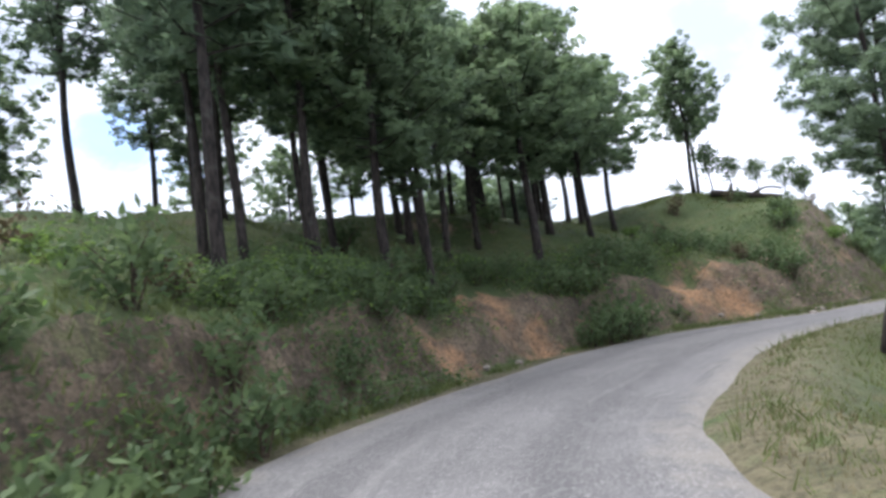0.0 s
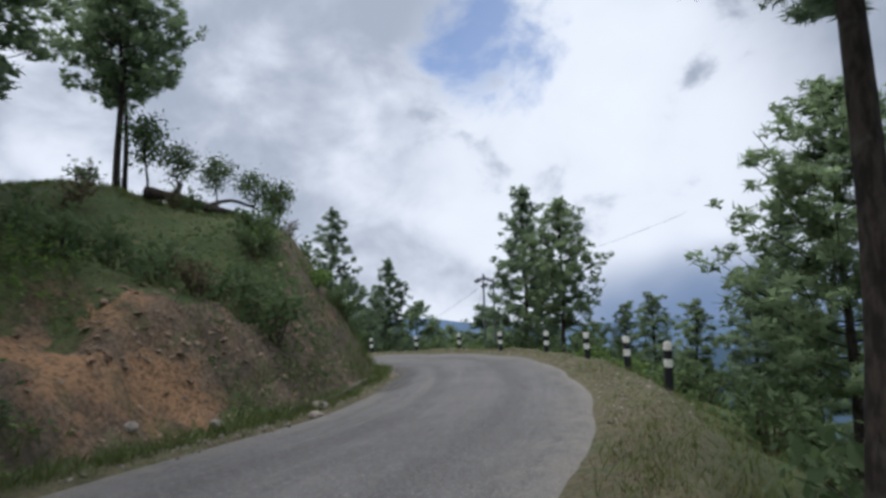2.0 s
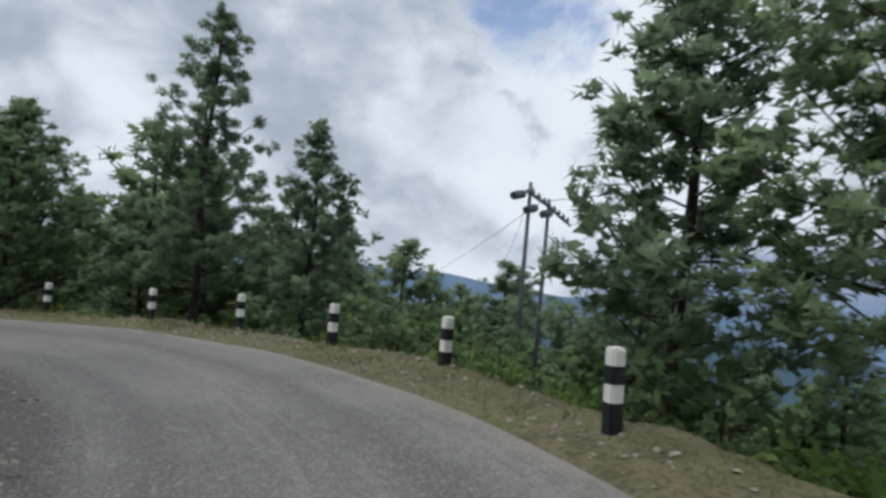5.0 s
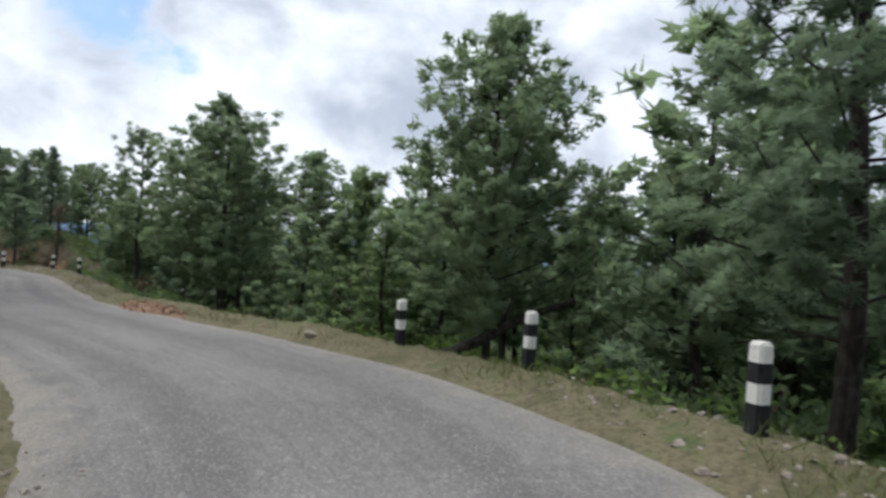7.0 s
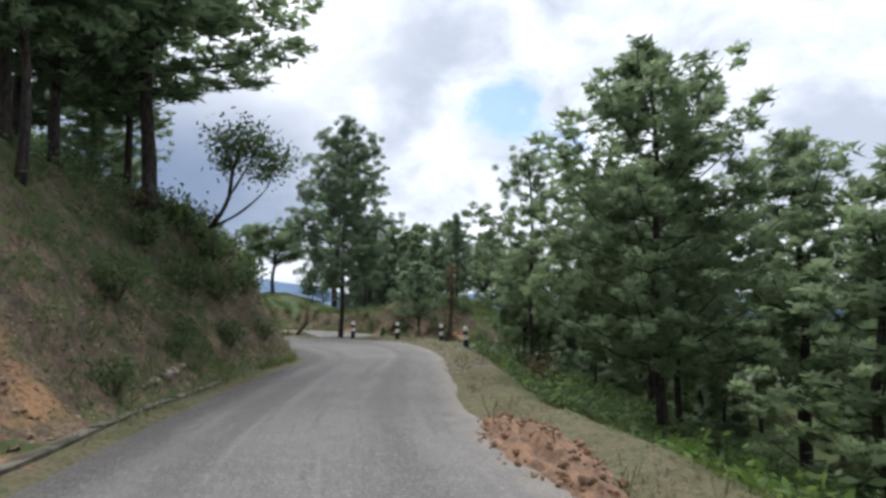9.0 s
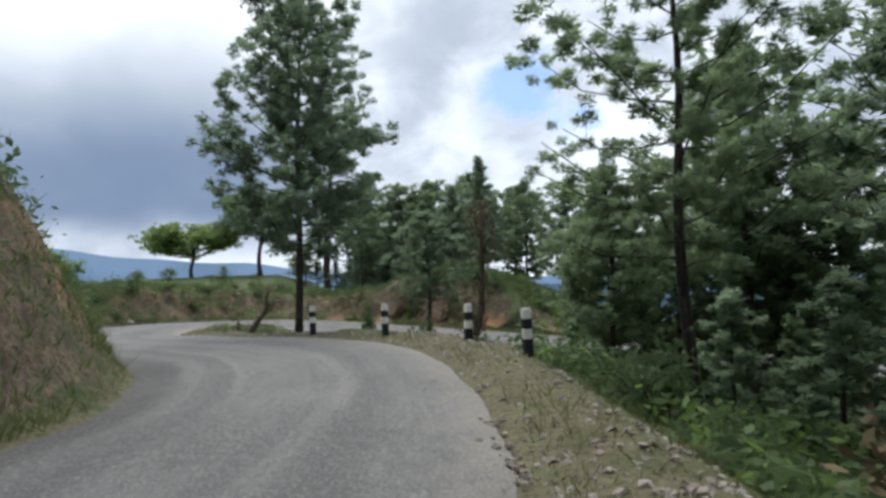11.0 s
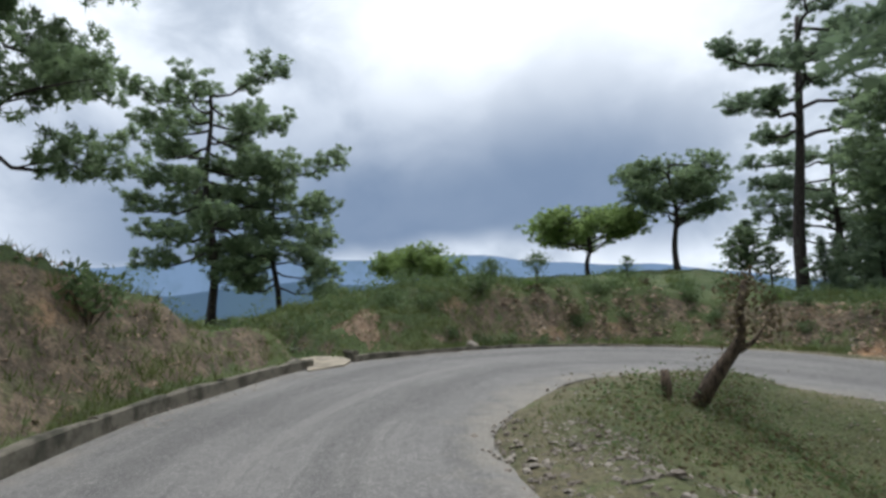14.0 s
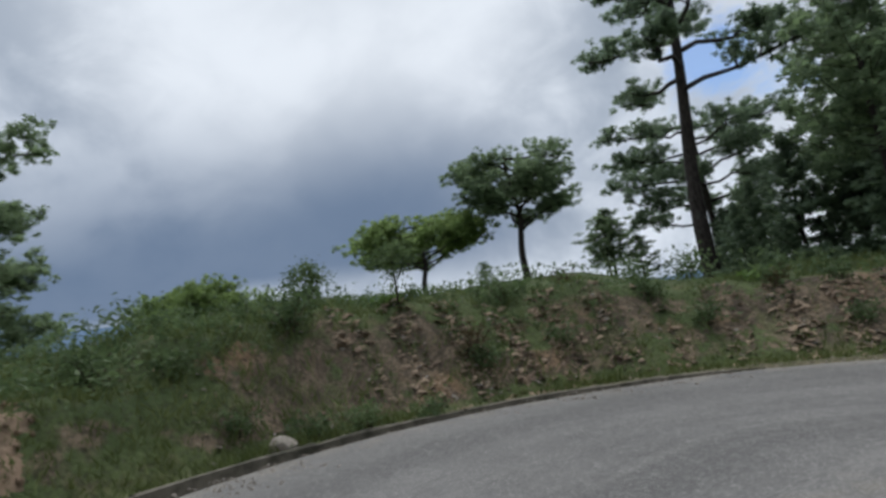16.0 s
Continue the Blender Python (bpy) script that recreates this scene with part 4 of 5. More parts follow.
for k, (x, y) in enumerate(((31.5, 46.5), (33.8, 47.6), (36.2, 46.8), (32.4, 49.8), (35.0, 50.4), (38.0, 49.6), (30.8, 52.6), (33.6, 53.4), (36.6, 53.2), (29.4, 55.4), (32.0, 56.6), (35.0, 57.0), (27.8, 58.4), (30.6, 60.0), (33.8, 60.6), (26.0, 61.2), (28.4, 63.4))):
    again(stock[k % 4], x, y, 77 * k, 0.95 + 0.2 * math.sin(5 * k), 1.1)


for k, (x, y, size) in enumerate(((8.2, 79.6, 0.6), (10.2, 80.0, 0.55), (12.2, 80.4, 0.65), (14.4, 81.0, 0.6), (16.4, 81.8, 0.7), (10.6, 77.2, 0.5), (13.0, 77.2, 0.6), (15.6, 78.2, 0.65), (9.4, 75.4, 0.4), (12.2, 72.2, 0.45), (17.6, 77.0, 0.7), (14.2, 70.0, 0.5), (16.8, 73.6, 0.65), (18.6, 70.0, 0.6), (7.4, 77.6, 0.35))):
    again(stock[2 + k % 2], x, y, 51 * k, size, 1.25)
for k in range(15):
    u = k / 14
    again(stock[k % 4], 34 + 40 * u + 2 * math.sin(9 * k), 59 + 24 * u + 2.5 * math.cos(7 * k), 83 * k, 0.72 + 0.14 * math.sin(3 * k), 1.1)
for k in range(16):
    u = (k + 0.5) / 16
    again(stock[k % 4], 49 + 42 * u + 1.5 * math.sin(9 * k), 61 - 10.5 * u + 3.5 * math.cos(7 * k), 83 * k, 1.12 + 0.18 * math.sin(3 * k), 1.25)
again(cone_b, 38.2, 31.9, 60, 0.78, 1.15)
# low dark pines on the ridge beyond the hairpin
for x, y, size, wide in ((-32.9, 103.0, 0.5, 1.9), (-30.5, 102.3, 0.34, 1.8), (-26.4, 106.0, 0.66, 1.4), (-24.1, 104.0, 0.58, 1.5)):
    again(stock[0], x, y, 30 * y, size, wide)
# young growth that fills the slope just below the bend, its tops under the level of the road
for k in range(46):
    x, y = 32.2 + 11 * ((k * 0.618) % 1.0), 24.5 + 21 * (k + 0.5) / 46
    if math.hypot(x - 36.2, y - 34.5) < 1.0 or math.hypot(x - 37.9, y - 34.9) < 1.0:
        continue
    top = -1.1 - 0.16 * (x - 32) + 0.7 * math.sin(5 * k)
    again(stock[4 if k % 3 else 3], x, y, 97 * k, max(0.3, (top - float(surface(x, y))) / (5.0 if k % 3 else 6.5)), 1.3)


# far woods, more trees than anyone could count
def far_wood():
    rng = np.random.default_rng(5)
    puffs = []
    count = 0
    while count < 210:
        a, r = rng.uniform(-2.75, 0.55), 40 + 220 * rng.uniform() ** 1.7
        x, y = 12 - math.sin(a) * r, 45 + math.cos(a) * r
        top, low, d, side = road_bounds(np.array([x]), np.array([y]))
        if d[0] < 26:
            continue
        count += 1
        h, w = rng.uniform(7, 12), rng.uniform(2.0, 3.2)
        z = float(surface(x, y))
        for j in range(30):
            u = rng.uniform(0.1, 1) ** 0.8
            t = rng.uniform(0, 2 * math.pi)
            q = w * (1 - u) ** 0.6 * rng.uniform(0.5, 1)
            puffs.append(puff(rng, np.array((x + q * math.cos(t), y + q * math.sin(t), z + h * u)), 1.9, 8, hub=np.array((x, y, z + h * u * 0.8))))
    return crown_mesh("far_wood", puffs, NEEDLES_DARK)


tagged(new("far_wood", far_wood()), "dark green pine woods on the slopes farther off", "woods", kind="stuff")


# ---- shrubs, grass, ferns ----
def shrub(label, seed, radius, height, leaves, leaf, mat, stems=9):
    """A bush of thin stems and single leaves."""
    rng = np.random.default_rng(seed)
    bush = thing("shrub", label, "shrub", "shrubs on the banks")
    wood = Shape()
    ends = []
    for k in range(stems):
        t = k * 2.4 + rng.uniform(-0.4, 0.4)
        r = radius * rng.uniform(0.3, 0.85)
        end = np.array((math.cos(t) * r, math.sin(t) * r, height * rng.uniform(0.45, 0.95)))
        mid = end * np.array((0.45, 0.45, 0.6)) + rng.normal(size=3) * 0.04
        wood.tube(np.array([(0, 0, -0.1), mid, end]), (0.016, 0.011, 0.005), 4, False)
        ends += [mid, end, (mid + end) / 2]
    ends = np.array(ends)
    middle = ends[rng.integers(len(ends), size=leaves)] + rng.normal(size=(leaves, 3)) * np.array((radius, radius, height)) * 0.15
    middle[:, 2] = np.abs(middle[:, 2])
    along = rng.normal(size=(leaves, 3))
    along /= np.linalg.norm(along, axis=1)[:, None]
    across = np.cross(along, rng.normal(size=(leaves, 3)))
    across /= np.linalg.norm(across, axis=1)[:, None]
    long = leaf * rng.uniform(0.6, 1.3, (leaves, 1))
    part("branchwork", wood.mesh("branchwork", DEAD_BARK), bush)
    part("foliage", leaves_mesh("foliage", middle, along * long, across * long * 0.45, mat), bush)
    return bush


def in_scar(x, y):
    """Whether the place lies on one of the bare slips of the cutting."""
    return any((x - a) ** 2 + (y - b) ** 2 < r * r for a, b, r in SCARS)


bushes = [shrub("leafy green shrub on the road bank", 1, 0.55, 0.7, 290, 0.064, LEAVES), shrub("dense dark green shrub on the road bank", 2, 0.7, 0.85, 370, 0.07, LEAVES),
          shrub("bright green low shrub on the road bank", 3, 0.45, 0.5, 280, 0.055, LEAVES_FRESH), shrub("brownish half-dry scrub on the road bank", 4, 0.5, 0.6, 250, 0.055, LEAVES_BROWN),
          shrub("fern-like light green undergrowth on the bank", 5, 0.6, 0.4, 270, 0.08, LEAVES_FRESH)]
fresh = list(bushes)
rng = np.random.default_rng(9)
placed = 0
while placed < 250:
    i = int(rng.integers(8, len(ROAD) - 6))
    left = rng.uniform() < 0.74
    d = rng.uniform(0.75, 4.2) if left else rng.uniform(1.8, 5.5)
    if left and rng.uniform() < 0.2:
        d = rng.uniform(4, 11)
    x, y = ROAD[i, :2] + ROAD_LEFT[i] * (ROAD[i, 3] + d) * (1 if left else -1)
    real = road_bounds(np.array([x]), np.array([y]))[2][0]
    if real < 0.75 or in_scar(x, y):
        continue
    if not left and y > 68 and x < 4 or left and y < 8 and d < 6 or left and 0 < x < 12 and 55 < y < 68 and d < 3.2:
        continue
    if left and (13 < x < 22 and y < 28 or x < -3 and 62 < y < 74) and rng.uniform() < 0.75:
        continue
    placed += 1
    kind = int(rng.choice(5, p=(0.3, 0.24, 0.16, 0.16, 0.14)))
    bush, size = bushes[kind], rng.uniform(0.7, 1.6) * (0.7 if real < 1.3 else 1.0) * (0.6 if x < -8 and y > 72 else 1.0)
    if bush in fresh:
        fresh.remove(bush)
        place(bush, x, y, rng.uniform(0, 360), size, 1.0, 0.05)
    else:
        again(bush, x, y, rng.uniform(0, 360), size, 1.0, 0.05)


for x, y, size in ((31.0, 31.5, 1.5), (31.4, 33.0, 1.3), (31.5, 34.6, 1.7), (31.7, 36.2, 1.4), (31.3, 37.4, 1.6), (31.2, 39.2, 1.5), (30.9, 43.0, 1.6), (30.0, 44.6, 1.4), (30.4, 29.6, 1.4), (29.4, 27.6, 1.6), (28.2, 25.9, 1.5), (27.2, 24.0, 1.7), (26.1, 21.8, 1.8), (24.3, 19.6, 1.7), (22.8, 18.4, 1.4), (28.6, 46.6, 1.5), (27.3, 48.6, 1.7)):
    again(bushes[int(x * 7) % 3], x, y, 50 * x, size, 1.1, 0.05)
for x, y, size in ((26.0, 19.4, 1.05), (28.2, 21.6, 1.15), (25.2, 16.6, 1.2), (30.2, 23.4, 1.1), (33.0, 26.6, 1.0), (21.8, 15.6, 1.1), (27.0, 50.4, 1.0), (24.0, 54.4, 1.0), (22.6, 57.6, 1.1), (26.4, 53.2, 1.2)):
    again(young_a if int(x * 10) % 2 else young_b, x, y, 70 * y, size * (0.72 if y < 40 else 1.0), 1.3)
for x, y, size in ((6.8, 57.3, 1.2), (6.1, 58.8, 1.3), (5.5, 60.3, 1.2), (8.4, 56.1, 0.9), (7.4, 58.2, 0.9), (6.4, 60.4, 0.8), (5.2, 59.3, 1.5), (6.2, 56.3, 1.3), (4.6, 61.2, 1.3), (9.2, 55.3, 0.8)):
    again(bushes[1 if int(x * 10) % 3 else 0], x, y, 40 * y, size, 1.0, 0.08)
# scrub on the slope inside the hairpin
for x, y, size in ((1.0, 74.5, 0.6), (0.2, 76.0, 0.7), (-0.6, 77.5, 0.6), (1.6, 76.6, 0.8), (-1.4, 78.6, 0.5), (0.6, 78.4, 0.6), (1.8, 73.6, 0.7), (2.6, 75.2, 0.9), (0.0, 74.2, 0.45), (1.2, 72.9, 0.5)):
    again(bushes[(1, 0, 3)[int(y * 10) % 3]], x, y, 40 * y, size, 1.0, 0.08)
again(stock[4], 1.0, 73.6, 40, 0.28, 0.9)
# dark shrubs that hang over the lips of the slips, and between them
for x, y, size in ((-2.6, 4.5, 1.1), (-3.1, 5.4, 1.3), (-2.7, 6.6, 1.0), (-3.4, 7.4, 1.4), (-2.6, 8.2, 1.2), (-3.2, 9.2, 1.3), (-2.4, 9.9, 1.0), (-3.0, 10.8, 1.4), (-1.9, 11.2, 0.9), (-2.7, 12.6, 1.3), (-1.7, 13.0, 1.1), (-4.2, 8.6, 1.5), (-4.0, 11.6, 1.4), (-4.4, 6.2, 1.4), (-2.0, 15.0, 1.3), (1.0, 18.9, 1.2), (1.9, 19.2, 1.0), (3.4, 19.5, 1.5), (4.0, 19.7, 1.6), (4.8, 20.4, 1.5), (6.0, 22.0, 1.5), (7.2, 22.6, 1.2), (10.6, 25.4, 1.2), (9.6, 24.8, 1.1), (-0.6, 15.4, 1.0), (-1.0, 13.9, 1.3), (4.0, 18.3, 1.2), (4.6, 18.6, 1.4), (5.2, 19.1, 1.4), (5.9, 19.6, 1.2), (4.9, 19.4, 1.6), (-2.4, 13.2, 1.1)):
    again(bushes[1 if int(x * 9) % 3 else 0], x, y, 40 * y, size, 1.0, 0.1)

for x, y, size in ((-19.3, 76.2, 0.5), (-19.0, 77.2, 0.55), (-18.6, 77.9, 0.6), (-18.4, 79.0, 0.5), (-19.1, 80.8, 0.6), (-18.5, 82.4, 0.45), (-16.9, 84.8, 0.6), (-14.6, 86.0, 0.5), (-10.6, 86.9, 0.6), (-20.3, 75.6, 0.6), (-22.0, 77.4, 0.9), (-22.6, 79.0, 1.0), (-21.3, 80.6, 0.8), (-20.0, 82.4, 0.9), (-23.6, 76.0, 1.0)):
    again(bushes[1 if size < 0.7 else 0], x, y, 60 * y, size, 1.1, 0.05)


def grass_field(name, label, seed, tufts, mat, low, left_reach, right_reach, tall, wide, share_left, blades=3, right_gap=0.0, first=4, last=-4):
    """Tufts of blades beside the road, thinner on the bare slips."""
    rng = np.random.default_rng(seed)
    i = rng.integers(first, last % len(ROAD), tufts)
    sign = np.where(rng.uniform(size=tufts) < share_left, 1, -1)
    reach = np.where(sign > 0, left_reach, right_reach)
    d = low + (reach - low) * rng.uniform(size=tufts) ** 1.5
    along = rng.uniform(-0.5, 0.5, tufts)
    x = ROAD[i, 0] + ROAD_LEFT[i, 0] * (ROAD[i, 3] + d) * sign + ROAD_WAY[i, 0] * along
    y = ROAD[i, 1] + ROAD_LEFT[i, 1] * (ROAD[i, 3] + d) * sign + ROAD_WAY[i, 1] * along
    real = road_bounds(x, y)[2]
    keep = (real > np.where(sign > 0, low, low + right_gap)) & (lumps(x, y, 0.9, 3.0) + rng.uniform(-0.6, 0.6, tufts) > -0.45)
    for a, b, r in SCARS:
        keep &= (x - a) ** 2 + (y - b) ** 2 > (r * rng.uniform(0.75, 1.05, tufts)) ** 2
    keep &= rng.uniform(size=tufts) > np.where(y > 75, 0.8, 0.6) * cut_face(x, y)
    # little grows on the dusty strip by the kerb before the hairpin
    keep &= (sign < 0) | (y < 44) | (x < 8) | (y > 60) | (real > 0.8) | (rng.uniform(size=tufts) < 0.15)
    x, y = x[keep], y[keep]
    z = surface(x, y)
    foot = np.repeat(np.stack([x, y, z - 0.02], 1), blades, 0)
    foot[:, :2] += rng.normal(size=(len(foot), 2)) * 0.07
    low_here = np.where((sign[keep] < 0) & (x < 4) & (y > 68), 0.4, 1.0)
    rise = tall * rng.uniform(0.45, 1.25, (len(foot), 1)) * np.repeat(low_here, blades)[:, None] * np.repeat(1 + 0.5 * lumps(x, y, 2.2, 1.0), blades)[:, None]
    lean = rng.normal(size=(len(foot), 2)) * 0.45
    tip = foot + np.concatenate([lean, np.ones((len(foot), 1))], 1) * rise
    me = blades_mesh(name, foot, tip, wide, mat, rng)
    tagged(new(name, me), label, "grass", kind="stuff")


grass_field("grass", "green grass and weeds on the verges and the hillside", 15, 48000, GRASS, 0.45, 12.0, 5.0, 0.20, 0.030, 0.82, right_gap=1.0)
grass_field("verge_grass", "lush green grass at the foot of the bank", 16, 16000, GRASS, 0.2, 1.3, 0.8, 0.24, 0.016, 0.94)
grass_field("dry_grass", "short dry yellowish grass on the outer verge", 17, 20000, DRY_GRASS, 0.3, 2.2, 2.6, 0.09, 0.012, 0.3)
grass_field("grass", "patchy low weeds and grass on the outer verge", 24, 9000, GRASS, 0.55, 1.0, 3.4, 0.09, 0.016, 0.0, first=12, last=station(26.0, 46.0))
grass_field("grass", "green grass along the top of the far bank", 18, 26000, GRASS, 0.3, 14.0, 3.0, 0.22, 0.030, 0.97, first=station(-9.0, 70.0), last=station(6.0, 83.8))
grass_field("grass", "short green grass on the inner verge of the hairpin", 20, 7500, GRASS, 0.5, 1.0, 6.5, 0.075, 0.016, 0.0, first=station(-2.0, 68.8), last=station(-6.0, 81.2))
grass_field("dry_grass", "short dry yellowish grass on the inner verge of the hairpin", 23, 3500, DRY_GRASS, 0.5, 1.0, 6.5, 0.07, 0.015, 0.0, first=station(-2.0, 68.8), last=station(-6.0, 81.2))
grass_field("grass", "green grass on the flat top beyond the hairpin", 19, 19000, GRASS, 4.5, 34.0, 5.0, 0.26, 0.05, 0.99, first=station(-12.0, 71.8), last=station(2.0, 83.0))


def undergrowth(name, label, seed, count, mat, side, near, far, first, last, leaf=0.075):
    """Leafy weeds and seedlings too many to count, on the slope beside a stretch of the road."""
    rng = np.random.default_rng(seed)
    i = rng.integers(station(*first), station(*last), count)
    d = rng.uniform(near, far, count)
    x = ROAD[i, 0] + ROAD_LEFT[i, 0] * (ROAD[i, 3] + d) * side + rng.uniform(-0.4, 0.4, count)
    y = ROAD[i, 1] + ROAD_LEFT[i, 1] * (ROAD[i, 3] + d) * side + rng.uniform(-0.4, 0.4, count)
    keep = (rng.uniform(size=count) > 0.5 * cut_face(x, y)) & (road_bounds(x, y)[2] > near - 0.3) & (lumps(x, y, 1.1, 6.0) + rng.uniform(-0.5, 0.5, count) > -0.25)
    for a, b, r in SCARS:
        keep &= (x - a) ** 2 + (y - b) ** 2 > r * r
    x, y = x[keep], y[keep]
    high = 0.18 + 0.55 * np.clip(0.5 + lumps(x, y, 1.7, 2.0), 0.1, 1.2)
    foot = np.repeat(np.stack([x, y, surface(x, y)], 1), 8, 0)
    tall = np.repeat(high, 8)
    middle = foot + rng.normal(size=foot.shape) * np.array((0.16, 0.16, 0))
    middle[:, 2] += tall * rng.uniform(0.1, 1.0, len(foot))
    along = rng.normal(size=foot.shape) * np.array((1, 1, 0.5))
    along /= np.linalg.norm(along, axis=1)[:, None]
    across = np.cross(along, rng.normal(size=foot.shape))
    across /= np.linalg.norm(across, axis=1)[:, None]
    long = leaf * rng.uniform(0.6, 1.4, (len(foot), 1))
    tagged(new(name, leaves_mesh(name, middle, along * long, across * long * 0.4, mat)), label, "undergrowth", kind="stuff")


undergrowth("undergrowth", "leafy green undergrowth on the slope below the road", 31, 3000, LEAVES, -1, 2.2, 13.0, (12.0, 19.4), (-2.0, 68.8), 0.10)
undergrowth("undergrowth", "light green weeds on the slope below the road", 32, 3000, LEAVES_FRESH, -1, 1.9, 9.0, (20.0, 24.0), (5.0, 67.0), 0.08)
undergrowth("undergrowth", "dark leafy undergrowth on the slope above the lower road", 37, 2600, LEAVES, -1, 1.9, 9.0, (14.5, 54.5), (5.5, 66.5), 0.09)
undergrowth("undergrowth", "leafy green weeds over the cut bank", 33, 3700, LEAVES, 1, 0.9, 5.0, (-0.9, -6.0), (20.0, 24.0), 0.06)
undergrowth("undergrowth", "light green weeds over the cut bank", 34, 2600, LEAVES_FRESH, 1, 0.7, 4.0, (-0.9, -6.0), (12.0, 19.4), 0.055)
undergrowth("undergrowth", "dark green weeds over the lip of the far bank", 38, 2600, LEAVES, 1, 1.7, 5.0, (-12.0, 71.8), (-2.0, 82.2), 0.055)
undergrowth("undergrowth", "leafy green weeds over the cut bank", 35, 4600, LEAVES, 1, 1.0, 7.0, (25.0, 41.0), (5.0, 67.0), 0.06)
undergrowth("undergrowth", "rank dark green weeds at the foot of the cut bank", 41, 1500, LEAVES, 1, 0.45, 1.5, (-0.9, -6.0), (3.5, 13.2), 0.06)
undergrowth("undergrowth", "leafy green weeds hanging over the lip of the cut bank", 42, 1800, LEAVES, 1, 1.2, 2.8, (-0.9, -6.0), (9.5, 18.4), 0.06)
undergrowth("undergrowth", "dark undergrowth on the slope inside the hairpin", 43, 1800, LEAVES, -1, 5.0, 13.0, (9.0, 63.0), (-3.0, 68.9), 0.09)
again(bushes[1], 3.4, 73.4, 20, 1.1, 0.6, 0.05)
undergrowth("undergrowth", "low dark weeds in the grass inside the hairpin", 45, 520, LEAVES, -1, 1.2, 6.0, (-2.0, 68.6), (-7.0, 81.2), 0.036)
undergrowth("undergrowth", "half-dry brown weeds in the grass inside the hairpin", 46, 620, LEAVES_BROWN, -1, 1.0, 6.0, (-2.0, 68.6), (-7.0, 81.2), 0.034)
undergrowth("undergrowth", "leafy green weeds on the ridge top", 36, 3000, LEAVES, 1, 1.6, 11.0, (-13.0, 72.8), (4.0, 83.5), 0.06)

# ---- kerbs and drain ----
def kerb(start, end, offset, height=0.24, width=0.22, last_height=None, label="low mossy concrete kerb wall along the inner road edge"):
    """A low wall on the left of the road between two places of its line, in cast lengths with open joints."""
    wall = tagged(new("kerb"), label, "kerb", "kerbs along the road", "structure")
    line = [(*(ROAD[i, :2] + ROAD_LEFT[i] * (ROAD[i, 3] + offset + 0.05 * math.sin(i * 0.5))), ROAD[i, 2], ROAD_LEFT[i]) for i in range(station(*start), station(*end) + 1)]
    cast(wall, line, height, width, last_height)


def cast(wall, line, height, width, last_height=None):
    """The cast lengths of a low wall along a line of x, y, z and the way across."""
    for k in range(0, len(line) - 1, 3):
        run = line[k:k + 4]
        if len(run) < 2:
            continue
        shape = Shape()
        ring = []
        for j, (x, y, z, side) in enumerate(run):
            back = 0.015 if j in (0, len(run) - 1) else 0.0
            wob = 0.02 * math.sin(k + 1.7 * j)
            high = height + ((last_height or height) - height) * (k + j) / len(line)
            for a, h in ((0.0, -0.2), (0.0, high * 0.86), (0.035, high + wob), (width - 0.04, high + wob - 0.01), (width, high * 0.8), (width, -0.2)):
                ring.append((x + side[0] * (a + back), y + side[1] * (a + back), z + h - back))
        shape.add(ring, [(j * 6 + c, j * 6 + 6 + c, j * 6 + 7 + c, j * 6 + 1 + c) for j in range(len(run) - 1) for c in range(5)] + [tuple(range(6)), tuple((len(run) - 1) * 6 + c for c in range(6))[::-1]])
        part("kerb_length", shape.mesh("kerb_length", CONCRETE), wall)


kerb((-0.9, -4.0), (2.1, 11.3), 0.62, 0.13, 0.16)
kerb((18.0, 50.0), (12.0, 58.0), 0.42, 0.05)
kerb((14.0, 20.2), (21.0, 24.8), 0.5, 0.03, 0.12)
kerb((-1.8, 68.4), (-4.0, 69.1), -0.08, 0.03, 0.2, 0.23)
kerb((-4.0, 69.1), (-13.3, 73.1), -0.08, 0.23, 0.2)
kerb((-14.0, 74.0), (-13.2, 81.8), -0.06, 0.17, 0.16, 0.01)

# the curled end of one kerb and the wall that closes the drain behind the other
for ends in (((-15.75, 70.7, -3.5, 0), (-16.4, 70.95, -3.5, 0), (-17.1, 70.85, -3.5, 0), (-17.9, 70.55, -3.5, 0)), ((-21.0, 70.7, -3.5, 0), (-19.6, 71.5, -3.5, 0), (-18.3, 72.15, -3.5, 0), (-17.35, 72.5, -3.5, 0))):
    bend = smooth_line(ends, 0.3)
    run = np.gradient(bend[:, :2], axis=0)
    run /= np.hypot(*run.T)[:, None]
    wall = tagged(new("kerb"), "low mossy concrete wall end curling round the drain", "kerb", "kerbs along the road", "structure")
    cast(wall, [(x, y, z, np.array((-b, a))) for (x, y, z, _), (a, b) in zip(bend, run)], 0.22, 0.18)

shape = Shape()
outer = [(-14.9, 70.95), (-15.8, 71.05), (-16.8, 71.15), (-17.9, 70.95), (-18.3, 71.6), (-17.7, 72.2), (-16.6, 72.3), (-15.4, 71.9)]
shape.add([(x, y, -3.44) for x, y in outer] + [(x, y, -3.7) for x, y in outer], [tuple(range(8))] + [(k, k + 8, (k + 1) % 8 + 8, (k + 1) % 8) for k in range(8)])
tagged(new("drain_apron", shape.mesh("drain_apron", PALE_CONCRETE)), "pale concrete drain apron between two kerb ends", "drain", kind="structure")


